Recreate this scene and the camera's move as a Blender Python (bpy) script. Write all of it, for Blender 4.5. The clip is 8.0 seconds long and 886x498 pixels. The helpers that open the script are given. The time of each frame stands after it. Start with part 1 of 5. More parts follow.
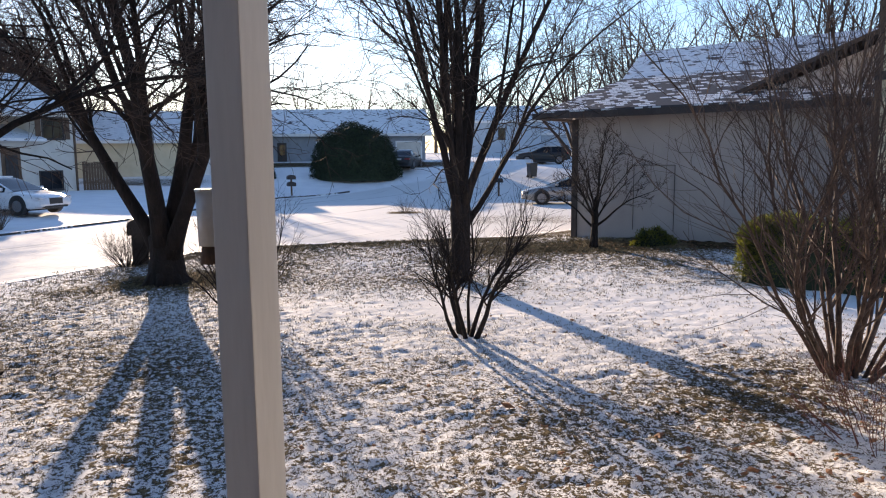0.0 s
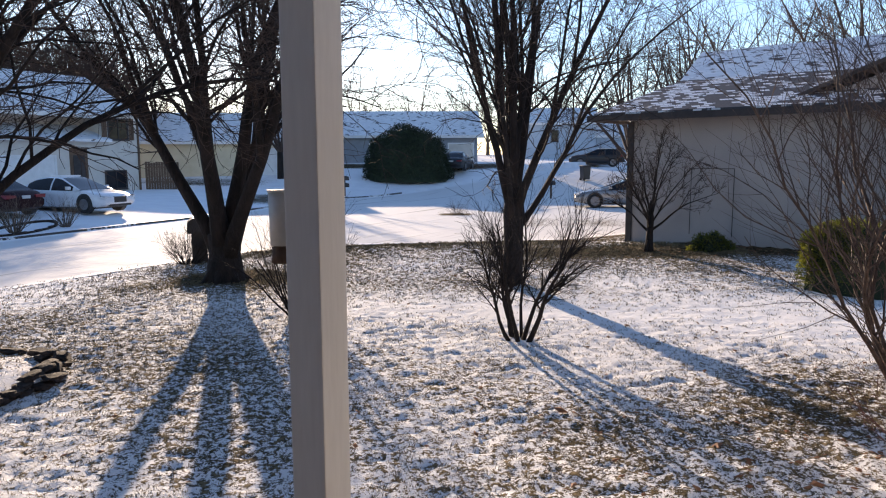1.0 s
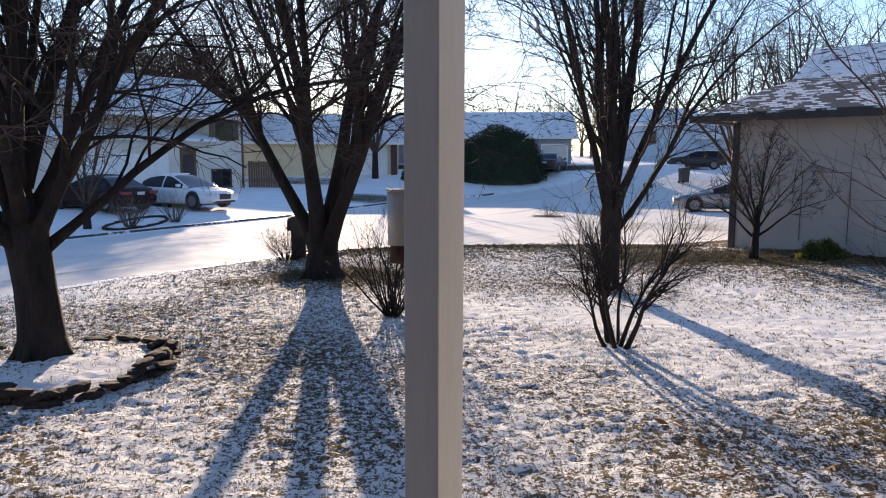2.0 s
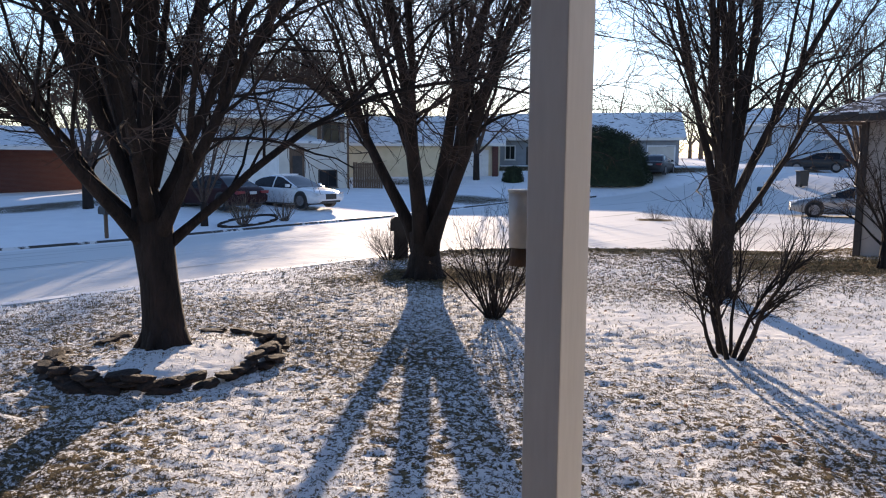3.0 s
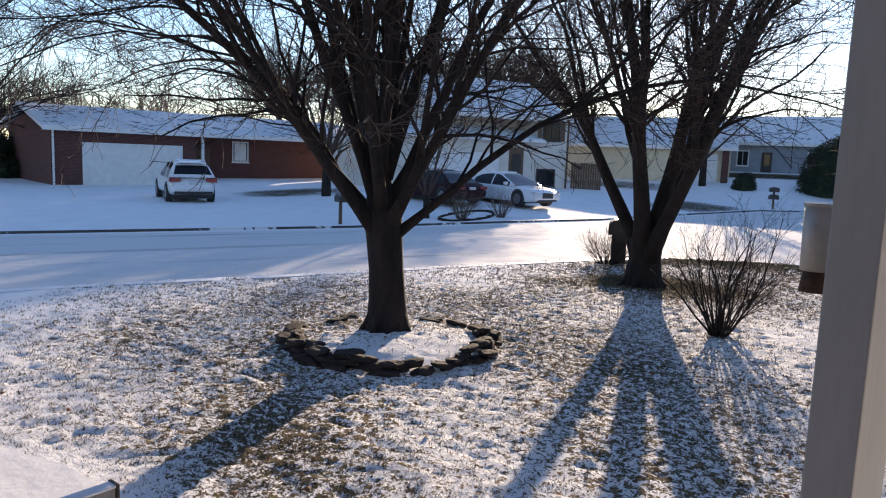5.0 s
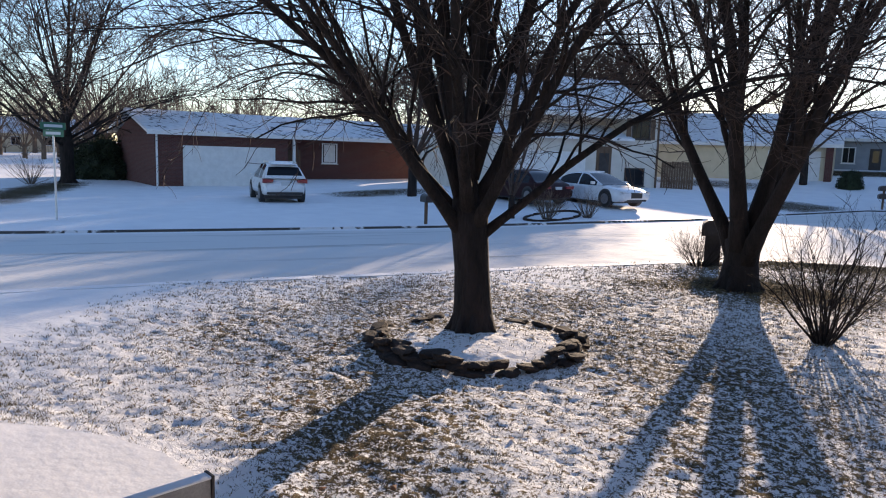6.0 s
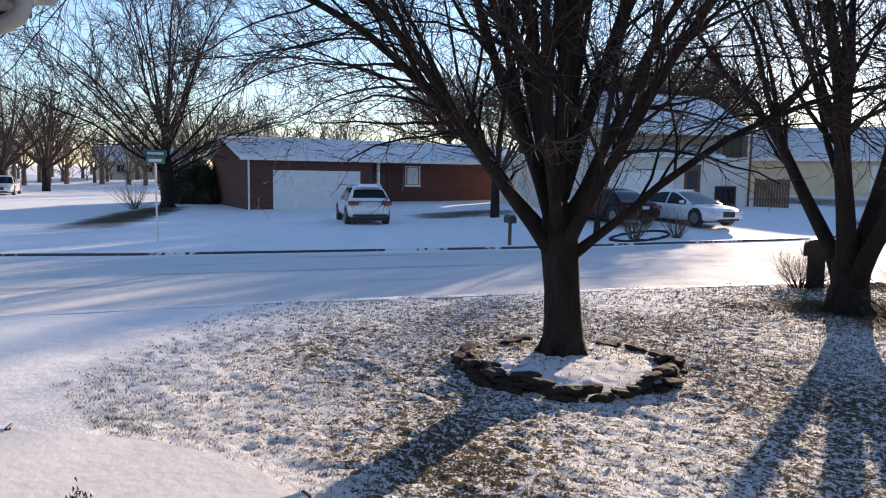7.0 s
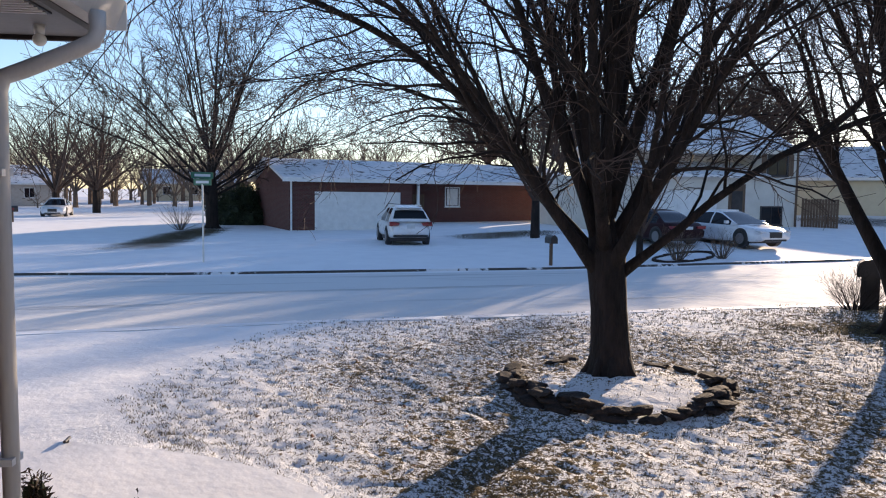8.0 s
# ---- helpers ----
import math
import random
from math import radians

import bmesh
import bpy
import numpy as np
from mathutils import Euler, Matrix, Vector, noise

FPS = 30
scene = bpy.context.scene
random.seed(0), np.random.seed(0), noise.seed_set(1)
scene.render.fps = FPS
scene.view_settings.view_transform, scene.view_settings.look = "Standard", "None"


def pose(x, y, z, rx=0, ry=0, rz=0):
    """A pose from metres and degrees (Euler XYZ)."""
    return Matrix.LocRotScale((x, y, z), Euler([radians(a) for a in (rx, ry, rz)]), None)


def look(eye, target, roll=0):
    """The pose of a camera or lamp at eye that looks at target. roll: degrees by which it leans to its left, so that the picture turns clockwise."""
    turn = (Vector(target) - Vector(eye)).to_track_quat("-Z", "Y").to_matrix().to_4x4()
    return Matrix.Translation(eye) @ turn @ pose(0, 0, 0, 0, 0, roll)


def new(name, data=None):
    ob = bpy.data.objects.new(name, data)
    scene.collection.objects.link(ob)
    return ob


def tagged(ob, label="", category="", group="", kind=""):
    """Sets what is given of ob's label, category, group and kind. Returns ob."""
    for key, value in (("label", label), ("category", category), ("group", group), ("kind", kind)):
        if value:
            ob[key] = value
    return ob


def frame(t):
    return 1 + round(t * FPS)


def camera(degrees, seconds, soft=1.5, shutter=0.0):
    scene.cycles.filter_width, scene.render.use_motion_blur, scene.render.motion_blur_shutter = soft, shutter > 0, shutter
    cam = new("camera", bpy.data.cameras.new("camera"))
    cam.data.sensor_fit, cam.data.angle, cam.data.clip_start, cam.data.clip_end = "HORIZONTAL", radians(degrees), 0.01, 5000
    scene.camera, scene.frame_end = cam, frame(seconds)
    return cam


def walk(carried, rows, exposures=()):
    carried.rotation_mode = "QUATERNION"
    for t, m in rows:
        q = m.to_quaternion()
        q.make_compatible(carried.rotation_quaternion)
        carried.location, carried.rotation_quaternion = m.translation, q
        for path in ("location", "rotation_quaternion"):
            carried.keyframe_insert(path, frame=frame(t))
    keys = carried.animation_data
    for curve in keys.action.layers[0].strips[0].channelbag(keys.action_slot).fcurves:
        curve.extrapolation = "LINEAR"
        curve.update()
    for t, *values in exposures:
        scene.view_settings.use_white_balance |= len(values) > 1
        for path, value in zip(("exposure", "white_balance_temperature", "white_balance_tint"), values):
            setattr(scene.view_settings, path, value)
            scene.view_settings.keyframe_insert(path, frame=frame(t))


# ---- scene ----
cam = camera(63.5, 8.0, 1.1)
PATH = [
    (0, (0.037, -0.238, 2.108), (0.039, 1.745, 1.851), -0.5),
    (0.5, (0.025, -0.24, 2.106), (-0.024, 1.743, 1.854), -0.4),
    (1, (0.0, -0.244, 2.11), (-0.138, 1.735, 1.859), -0.2),
    (1.5, (-0.039, -0.228, 2.109), (-0.296, 1.739, 1.86), 0.1),
    (3, (-0.127, -0.183, 2.103), (-0.779, 1.692, 1.858), 0.3),
    (3.5, (-0.168, -0.171, 2.102), (-0.952, 1.653, 1.86), 0.8),
    (4, (-0.201, -0.158, 2.101), (-1.118, 1.602, 1.857), 1.4),
    (4.5, (-0.231, -0.147, 2.101), (-1.283, 1.535, 1.852), 2.0),
    (6, (-0.304, -0.106, 2.099), (-1.652, 1.348, 1.831), 1.8),
    (6.5, (-0.322, -0.106, 2.09), (-1.752, 1.27, 1.841), 1.2),
    (7, (-0.415, -0.114, 2.077), (-1.925, 1.18, 1.863), 0.9),
    (7.5, (-0.473, -0.152, 2.058), (-2.041, 1.077, 1.882), 0.7),
    (8, (-0.454, -0.185, 2.055), (-2.036, 1.029, 1.898), 0.7),
]
walk(cam, [(t, look(eye, target, roll)) for t, eye, target, roll in PATH], [(0.0, 1.09, 6300, 20), (4.0, 1.02, 6150, 20), (8.0, 0.98, 6250, 20)])


# ---- light ----
SUN_AZ, SUN_EL = 21.0, 12.5          # degrees left of +y, above the horizon
world = bpy.data.worlds.new("world")
scene.world = world
world.use_nodes = True
wn, wl = world.node_tree.nodes, world.node_tree.links
wn.clear()
sky = wn.new("ShaderNodeTexSky")
sky.sky_type, sky.sun_disc = "NISHITA", False
sky.sun_elevation, sky.sun_rotation = radians(SUN_EL), radians(-SUN_AZ)
sky.air_density, sky.dust_density, sky.ozone_density = 1.0, 0.1, 2.4
back = wn.new("ShaderNodeBackground")
back.inputs["Strength"].default_value = 0.117
outw = wn.new("ShaderNodeOutputWorld")
wl.new(sky.outputs[0], back.inputs[0])
wl.new(back.outputs[0], outw.inputs[0])
sun_data = bpy.data.lights.new("sun", "SUN")
sun_data.energy, sun_data.angle, sun_data.color = 5.0, radians(0.55), (1.0, 0.79, 0.52)
sun = new("sun", sun_data)
sa, se = radians(SUN_AZ), radians(SUN_EL)
TO_SUN = Vector((-math.sin(sa) * math.cos(se), math.cos(sa) * math.cos(se), math.sin(se)))
sun.matrix_world = look(TO_SUN * 100, (0, 0, 0))


# ---- materials ----
def nodes_of(name):
    m = bpy.data.materials.new(name)
    m.use_nodes = True
    nt = m.node_tree
    return m, nt.nodes, nt.links, nt.nodes["Principled BSDF"]


def noise_node(n, l, vec, scale, detail=4, rough=0.55):
    t = n.new("ShaderNodeTexNoise")
    t.inputs["Scale"].default_value, t.inputs["Detail"].default_value, t.inputs["Roughness"].default_value = scale, detail, rough
    l.new(vec, t.inputs["Vector"])
    return t.outputs["Fac"]


def ramp_node(n, l, fac, stops):
    r = n.new("ShaderNodeValToRGB")
    while len(r.color_ramp.elements) < len(stops):
        r.color_ramp.elements.new(0.5)
    for e, (p, c) in zip(r.color_ramp.elements, stops):
        e.position, e.color = p, (*c, 1) if len(c) == 3 else c
    l.new(fac, r.inputs[0])
    return r.outputs[0]


def mix_node(n, l, fac, a, b):
    m = n.new("ShaderNodeMix")
    m.data_type = "RGBA"
    for sock, v in ((m.inputs[0], fac), (m.inputs[6], a), (m.inputs[7], b)):
        if isinstance(v, (int, float)):
            sock.default_value = v
        elif isinstance(v, tuple):
            sock.default_value = (*v, 1)
        else:
            l.new(v, sock)
    return m.outputs[2]


def math_node(n, l, op, a, b=0.0, clamp=False):
    m = n.new("ShaderNodeMath")
    m.operation, m.use_clamp = op, clamp
    for sock, v in zip(m.inputs, (a, b)):
        if isinstance(v, (int, float)):
            sock.default_value = v
        else:
            l.new(v, sock)
    return m.outputs[0]


def bump_node(n, l, height, bsdf, strength, dist):
    b = n.new("ShaderNodeBump")
    b.inputs["Strength"].default_value, b.inputs["Distance"].default_value = strength, dist
    l.new(height, b.inputs["Height"])
    l.new(b.outputs[0], bsdf.inputs["Normal"])


def surface(name, a, b, scale=6.0, fine=60.0, rough=0.8, bump=0.3, dist=0.01, metal=0.0, stretch=(1, 1, 1), spec=0.4, lo=0.35, hi=0.65):
    """A two-scale surface: broad patches between the colours a and b, and a fine grain."""
    m, n, l, p = nodes_of(name)
    tc = n.new("ShaderNodeTexCoord")
    mp = n.new("ShaderNodeMapping")
    mp.inputs["Scale"].default_value = stretch
    l.new(tc.outputs["Object"], mp.inputs["Vector"])
    v = mp.outputs[0]
    big, small = noise_node(n, l, v, scale), noise_node(n, l, v, fine, 3)
    f = math_node(n, l, "ADD", math_node(n, l, "MULTIPLY", big, 0.7), math_node(n, l, "MULTIPLY", small, 0.3))
    l.new(ramp_node(n, l, f, [(lo, a), (hi, b)]), p.inputs["Base Color"])
    p.inputs["Roughness"].default_value, p.inputs["Metallic"].default_value = rough, metal
    p.inputs["Specular IOR Level"].default_value = spec
    if bump:
        bump_node(n, l, small, p, bump, dist)
    return m


def ground_material():
    """Thin snow, with mown winter grass showing through where the sheet's 'grass' value is high."""
    m, n, l, p = nodes_of("snowy_ground")
    tc = n.new("ShaderNodeTexCoord")
    v = tc.outputs["Object"]
    at = n.new("ShaderNodeAttribute")
    at.attribute_name = "grass"
    g = at.outputs["Fac"]
    patch, clump, blade = noise_node(n, l, v, 0.55, 3), noise_node(n, l, v, 14.0, 5, 0.72), noise_node(n, l, v, 40.0, 4, 0.75)
    f = math_node(n, l, "ADD", math_node(n, l, "MULTIPLY", clump, 0.56), math_node(n, l, "MULTIPLY", blade, 0.44))
    f = math_node(n, l, "ADD", f, math_node(n, l, "MULTIPLY", math_node(n, l, "SUBTRACT", patch, 0.5), 0.16))
    f = math_node(n, l, "ADD", f, math_node(n, l, "MULTIPLY", math_node(n, l, "SUBTRACT", g, 0.62), 0.5))
    cover = ramp_node(n, l, f, [(0.541, (0, 0, 0)), (0.568, (1, 1, 1))])
    tone = noise_node(n, l, v, 14.0, 6, 0.8)
    grass = ramp_node(n, l, tone, [(0.40, (0.016, 0.012, 0.008)), (0.52, (0.075, 0.058, 0.034)), (0.64, (0.26, 0.20, 0.115)), (0.76, (0.15, 0.13, 0.06))])
    snow = ramp_node(n, l, noise_node(n, l, v, 1.2, 5), [(0.3, (0.84, 0.84, 0.85)), (0.7, (0.92, 0.92, 0.92))])
    # wheel tracks and wind streaks along the street
    ar = n.new("ShaderNodeAttribute")
    ar.attribute_name = "road"
    mp = n.new("ShaderNodeMapping")
    mp.vector_type = "TEXTURE"
    mp.inputs["Rotation"].default_value, mp.inputs["Scale"].default_value = (0, 0, radians(67)), (9.0, 0.45, 1.0)
    l.new(v, mp.inputs["Vector"])
    streak = noise_node(n, l, mp.outputs[0], 1.0, 5, 0.6)
    snow = mix_node(n, l, math_node(n, l, "MULTIPLY", ar.outputs["Fac"], 0.8), snow, (0.70, 0.685, 0.66))
    worn = math_node(n, l, "MULTIPLY", ramp_node(n, l, streak, [(0.57, (0, 0, 0)), (0.70, (1, 1, 1))]), ar.outputs["Fac"])
    snow = mix_node(n, l, math_node(n, l, "MULTIPLY", worn, 0.5), snow, (0.16, 0.16, 0.165))
    p.inputs["Specular IOR Level"].default_value = 0.03
    l.new(mix_node(n, l, cover, snow, grass), p.inputs["Base Color"])
    l.new(ramp_node(n, l, cover, [(0, (0.8,) * 3), (1, (0.95,) * 3)]), p.inputs["Roughness"])
    h = math_node(n, l, "ADD", math_node(n, l, "MULTIPLY", clump, 0.7), math_node(n, l, "MULTIPLY", blade, 0.3))
    gh = math_node(n, l, "MULTIPLY", h, math_node(n, l, "ADD", math_node(n, l, "MULTIPLY", g, 0.9), 0.1))
    drift = math_node(n, l, "ADD", math_node(n, l, "MULTIPLY", noise_node(n, l, v, 2.2, 5, 0.6), 1.0), math_node(n, l, "MULTIPLY", streak, 0.8))
    bump_node(n, l, math_node(n, l, "ADD", gh, math_node(n, l, "MULTIPLY", drift, 0.45)), p, 0.75, 0.07)
    return m


def brick_material(name, a, b, mortar, w=0.21, h=0.072):
    m, n, l, p = nodes_of(name)
    tc = n.new("ShaderNodeTexCoord")
    sp = n.new("ShaderNodeSeparateXYZ")
    l.new(tc.outputs["Object"], sp.inputs[0])
    cb = n.new("ShaderNodeCombineXYZ")
    l.new(math_node(n, l, "ADD", sp.outputs[0], sp.outputs[1]), cb.inputs[0])
    l.new(sp.outputs[2], cb.inputs[1])
    t = n.new("ShaderNodeTexBrick")
    t.inputs["Color1"].default_value, t.inputs["Color2"].default_value, t.inputs["Mortar"].default_value = (*a, 1), (*b, 1), (*mortar, 1)
    t.inputs["Scale"].default_value, t.inputs["Brick Width"].default_value, t.inputs["Row Height"].default_value = 1.0, w, h
    t.inputs["Mortar Size"].default_value, t.inputs["Bias"].default_value = 0.009, 0.0
    l.new(cb.outputs[0], t.inputs["Vector"])
    dirt = noise_node(n, l, tc.outputs["Object"], 1.5, 5)
    l.new(mix_node(n, l, math_node(n, l, "MULTIPLY", dirt, 0.5), t.outputs["Color"], tuple(0.6 * c for c in a)), p.inputs["Base Color"])
    p.inputs["Roughness"].default_value = 0.9
    bump_node(n, l, t.outputs["Fac"], p, -0.5, 0.01)
    return m


def roof_material(name, dark, snowed):
    """Shingle courses with snow lying on them, bare shingle by shingle; snowed from 0 (bare) to 1 (covered)."""
    m, n, l, p = nodes_of(name)
    tc = n.new("ShaderNodeTexCoord")
    v = tc.outputs["Object"]
    sp = n.new("ShaderNodeSeparateXYZ")
    l.new(v, sp.inputs[0])
    cb = n.new("ShaderNodeCombineXYZ")
    l.new(math_node(n, l, "ADD", sp.outputs[0], math_node(n, l, "MULTIPLY", sp.outputs[1], 0.6)), cb.inputs[0])
    l.new(sp.outputs[2], cb.inputs[1])
    t = n.new("ShaderNodeTexBrick")
    t.inputs["Color1"].default_value, t.inputs["Color2"].default_value, t.inputs["Mortar"].default_value = (0, 0, 0, 1), (1, 1, 1, 1), (0.25, 0.25, 0.25, 1)
    t.inputs["Scale"].default_value, t.inputs["Brick Width"].default_value, t.inputs["Row Height"].default_value = 1.0, 0.21, 0.05
    t.inputs["Mortar Size"].default_value, t.inputs["Bias"].default_value = 0.006, 0.0
    l.new(cb.outputs[0], t.inputs["Vector"])
    f = math_node(n, l, "ADD", math_node(n, l, "MULTIPLY", t.outputs["Color"], 0.30), math_node(n, l, "MULTIPLY", noise_node(n, l, v, 1.6, 4), 0.70))
    c = ramp_node(n, l, f, [(0.60 - 0.30 * snowed, (0, 0, 0)), (0.64 - 0.30 * snowed, (1, 1, 1))])
    shingle = ramp_node(n, l, noise_node(n, l, v, 20, 3), [(0.3, dark), (0.7, tuple(1.7 * k for k in dark))])
    snow = ramp_node(n, l, t.outputs["Color"], [(0.0, (0.66, 0.67, 0.69)), (1.0, (0.82, 0.82, 0.83))])
    l.new(mix_node(n, l, c, shingle, snow), p.inputs["Base Color"])
    p.inputs["Roughness"].default_value = 0.8
    bump_node(n, l, c, p, 0.5, 0.03)
    return m


def plain(name, c, rough=0.5, metal=0.0, coat=0.0):
    m, n, l, p = nodes_of(name)
    tc = n.new("ShaderNodeTexCoord")
    f = noise_node(n, l, tc.outputs["Object"], 5.0, 4)
    l.new(ramp_node(n, l, f, [(0.3, tuple(0.88 * k for k in c)), (0.7, c)]), p.inputs["Base Color"])
    l.new(ramp_node(n, l, f, [(0.3, (rough * 0.85,) * 3), (0.7, (min(1, rough * 1.15),) * 3)]), p.inputs["Roughness"])
    p.inputs["Metallic"].default_value, p.inputs["Coat Weight"].default_value = metal, coat
    return m


GROUND = ground_material()
SNOW = surface("snow", (0.82, 0.82, 0.83), (0.90, 0.90, 0.91), 1.2, 8, 0.6, 0.25, 0.03, spec=0.12)
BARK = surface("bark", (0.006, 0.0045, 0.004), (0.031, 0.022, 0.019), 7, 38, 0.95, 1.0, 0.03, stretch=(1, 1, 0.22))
TWIG = surface("twig", (0.035, 0.022, 0.018), (0.09, 0.06, 0.046), 9, 60, 0.85, 0.2)
BUSHWOOD = surface("bush_wood", (0.06, 0.044, 0.034), (0.19, 0.145, 0.11), 9, 60, 0.85, 0.4)
RUSSET = surface("russet_wood", (0.032, 0.02, 0.016), (0.15, 0.10, 0.075), 9, 60, 0.75, 0.4)
REDWOOD = surface("red_twig", (0.10, 0.04, 0.03), (0.2, 0.09, 0.07), 9, 60, 0.8, 0.2)
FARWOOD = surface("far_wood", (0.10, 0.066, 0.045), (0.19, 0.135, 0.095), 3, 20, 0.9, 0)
ROCK = surface("rock", (0.009, 0.006, 0.005), (0.055, 0.038, 0.03), 7, 50, 0.9, 0.8, 0.02)
PAINT = surface("post_paint", (0.50, 0.49, 0.47), (0.60, 0.59, 0.57), 2.5, 25, 0.55, 0.12, 0.004, stretch=(3, 3, 0.35))
WHITE = surface("white_paint", (0.66, 0.66, 0.65), (0.78, 0.78, 0.77), 3, 40, 0.5, 0.05)
CONCRETE = surface("concrete", (0.22, 0.21, 0.2), (0.36, 0.35, 0.33), 3, 60, 0.9, 0.4)
KERB = surface("kerb_concrete", (0.07, 0.066, 0.062), (0.74, 0.74, 0.75), 0.5, 7, 0.9, 0.3, lo=0.54, hi=0.58)
# eave shade is put into this grey, far darker than the white trim
SHADED_SOFFIT = surface("shaded_soffit_paint", (0.15, 0.15, 0.155), (0.20, 0.20, 0.205), 3, 40, 0.6, 0.05)
METAL = surface("galvanised", (0.55, 0.54, 0.5), (0.72, 0.70, 0.66), 6, 60, 0.42, 0.1, metal=0.15)
DARK = plain("dark_plastic", (0.025, 0.025, 0.028), 0.5)
BRICK_RED = brick_material("red_brick", (0.09, 0.024, 0.02), (0.13, 0.04, 0.031), (0.13, 0.10, 0.09))
BRICK_TAN = brick_material("tan_brick", (0.44, 0.38, 0.33), (0.52, 0.46, 0.40), (0.5, 0.46, 0.42))
ROOF_SNOW = roof_material("snowed_roof", (0.05, 0.05, 0.055), 0.9)
ROOF_PART = roof_material("part_snowed_roof", (0.04, 0.04, 0.046), 0.34)
ROOF_MOST = roof_material("mostly_snowed_roof", (0.045, 0.045, 0.05), 0.78)
SIDING_CREAM = surface("cream_siding", (0.58, 0.49, 0.33), (0.68, 0.59, 0.42), 1.5, 30, 0.7, 0.1)
SIDING_GREY = surface("grey_siding", (0.22, 0.24, 0.27), (0.30, 0.32, 0.35), 1.5, 30, 0.7, 0.1)
SIDING_TAUPE = surface("taupe_stucco", (0.36, 0.325, 0.31), (0.45, 0.41, 0.39), 1.0, 40, 0.85, 0.3)
SIDING_WHITE = surface("white_siding", (0.56, 0.52, 0.46), (0.66, 0.62, 0.56), 1.5, 30, 0.7, 0.1)
SIDING_BLUE = surface("pale_blue_siding", (0.36, 0.43, 0.50), (0.44, 0.51, 0.58), 1.5, 30, 0.7, 0.1)
BROWN = surface("brown_wood", (0.09, 0.055, 0.035), (0.16, 0.105, 0.07), 3, 40, 0.8, 0.3, stretch=(4, 4, 0.5))
TRIM_DARK = surface("dark_trim", (0.03, 0.025, 0.025), (0.06, 0.05, 0.048), 3, 40, 0.6, 0.1)
GLASS = plain("window_glass", (0.012, 0.014, 0.018), 0.06)
GLASS.node_tree.nodes["Principled BSDF"].inputs["Specular IOR Level"].default_value = 0.3
EVERGREEN = surface("evergreen", (0.008, 0.014, 0.007), (0.03, 0.045, 0.018), 4, 40, 0.8, 0)
HEDGE = surface("boxwood", (0.012, 0.018, 0.005), (0.10, 0.11, 0.02), 5, 40, 0.65, 0)
def let_through(m, colour, share):
    """Thin leaves: part of the light passes through them."""
    nt = m.node_tree
    p, out = nt.nodes["Principled BSDF"], nt.nodes["Material Output"]
    tr, mx = nt.nodes.new("ShaderNodeBsdfTranslucent"), nt.nodes.new("ShaderNodeMixShader")
    tr.inputs[0].default_value, mx.inputs[0].default_value = (*colour, 1), share
    nt.links.new(p.outputs[0], mx.inputs[1])
    nt.links.new(tr.outputs[0], mx.inputs[2])
    nt.links.new(mx.outputs[0], out.inputs["Surface"])


let_through(HEDGE, (0.30, 0.32, 0.045), 0.34)
BLADE = surface("grass_blade", (0.05, 0.042, 0.022), (0.30, 0.24, 0.135), 2.2, 30, 0.8, 0)
LEAF = surface("dry_leaf", (0.16, 0.07, 0.03), (0.30, 0.14, 0.07), 4, 40, 0.8, 0.2)
CAR_WHITE = plain("white_car_paint", (0.75, 0.76, 0.78), 0.3, 0, 0.8)
CAR_RED = plain("dark_red_car_paint", (0.022, 0.003, 0.005), 0.5, 0.0, 0.0)
CAR_RED.node_tree.nodes["Principled BSDF"].inputs["Specular IOR Level"].default_value = 0.2
CAR_GREY = plain("grey_car_paint", (0.26, 0.27, 0.28), 0.35, 0.5, 0.6)
CAR_DARK = plain("dark_car_paint", (0.015, 0.016, 0.019), 0.5, 0.0, 0.2)
TYRE = plain("tyre_rubber", (0.02, 0.02, 0.02), 0.85)
RIM = plain("rim_alloy", (0.22, 0.22, 0.23), 0.45, 0.6)
LAMP_RED = plain("tail_lamp", (0.22, 0.006, 0.02), 0.35, 0, 0.3)
LAMP_CLEAR = plain("head_lamp", (0.6, 0.62, 0.65), 0.12, 0, 1)
SIGN_GREEN = plain("green_sign", (0.01, 0.11, 0.06), 0.45)
BULB = plain("frosted_bulb", (0.8, 0.78, 0.72), 0.35)
PLATE = plain("pale_plate", (0.55, 0.58, 0.6), 0.5)


# ---- building blocks ----
GROUPS = {"tree": "bare trees", "car": "parked cars", "mailbox": "mailboxes", "house": "houses along the street", "shrub": "shrubs"}


def thing(name, m, label, category, group="", kind=""):
    group = group or GROUPS.get(category, "")
    ob = new(name)
    ob.matrix_world = m
    ob.empty_display_size = 0.2
    return tagged(ob, label, category, group, kind)


def mesh_object(name, bm, material, parent=None, label=""):
    me = bpy.data.meshes.new(name)
    if isinstance(bm, tuple):
        me.from_pydata(bm[0], [], bm[1])
        me.update()
    else:
        bmesh.ops.recalc_face_normals(bm, faces=bm.faces)
        bm.to_mesh(me)
        bm.free()
    me.materials.append(material)
    ob = new(name, me)
    if parent:
        ob.parent = parent
    if label:
        ob["label"] = label
    return ob


def part(name, bm, material, parent, label=""):
    return mesh_object(name, bm, material, parent, label)


def smooth(ob):
    for f in ob.data.polygons:
        f.use_smooth = True
    return ob


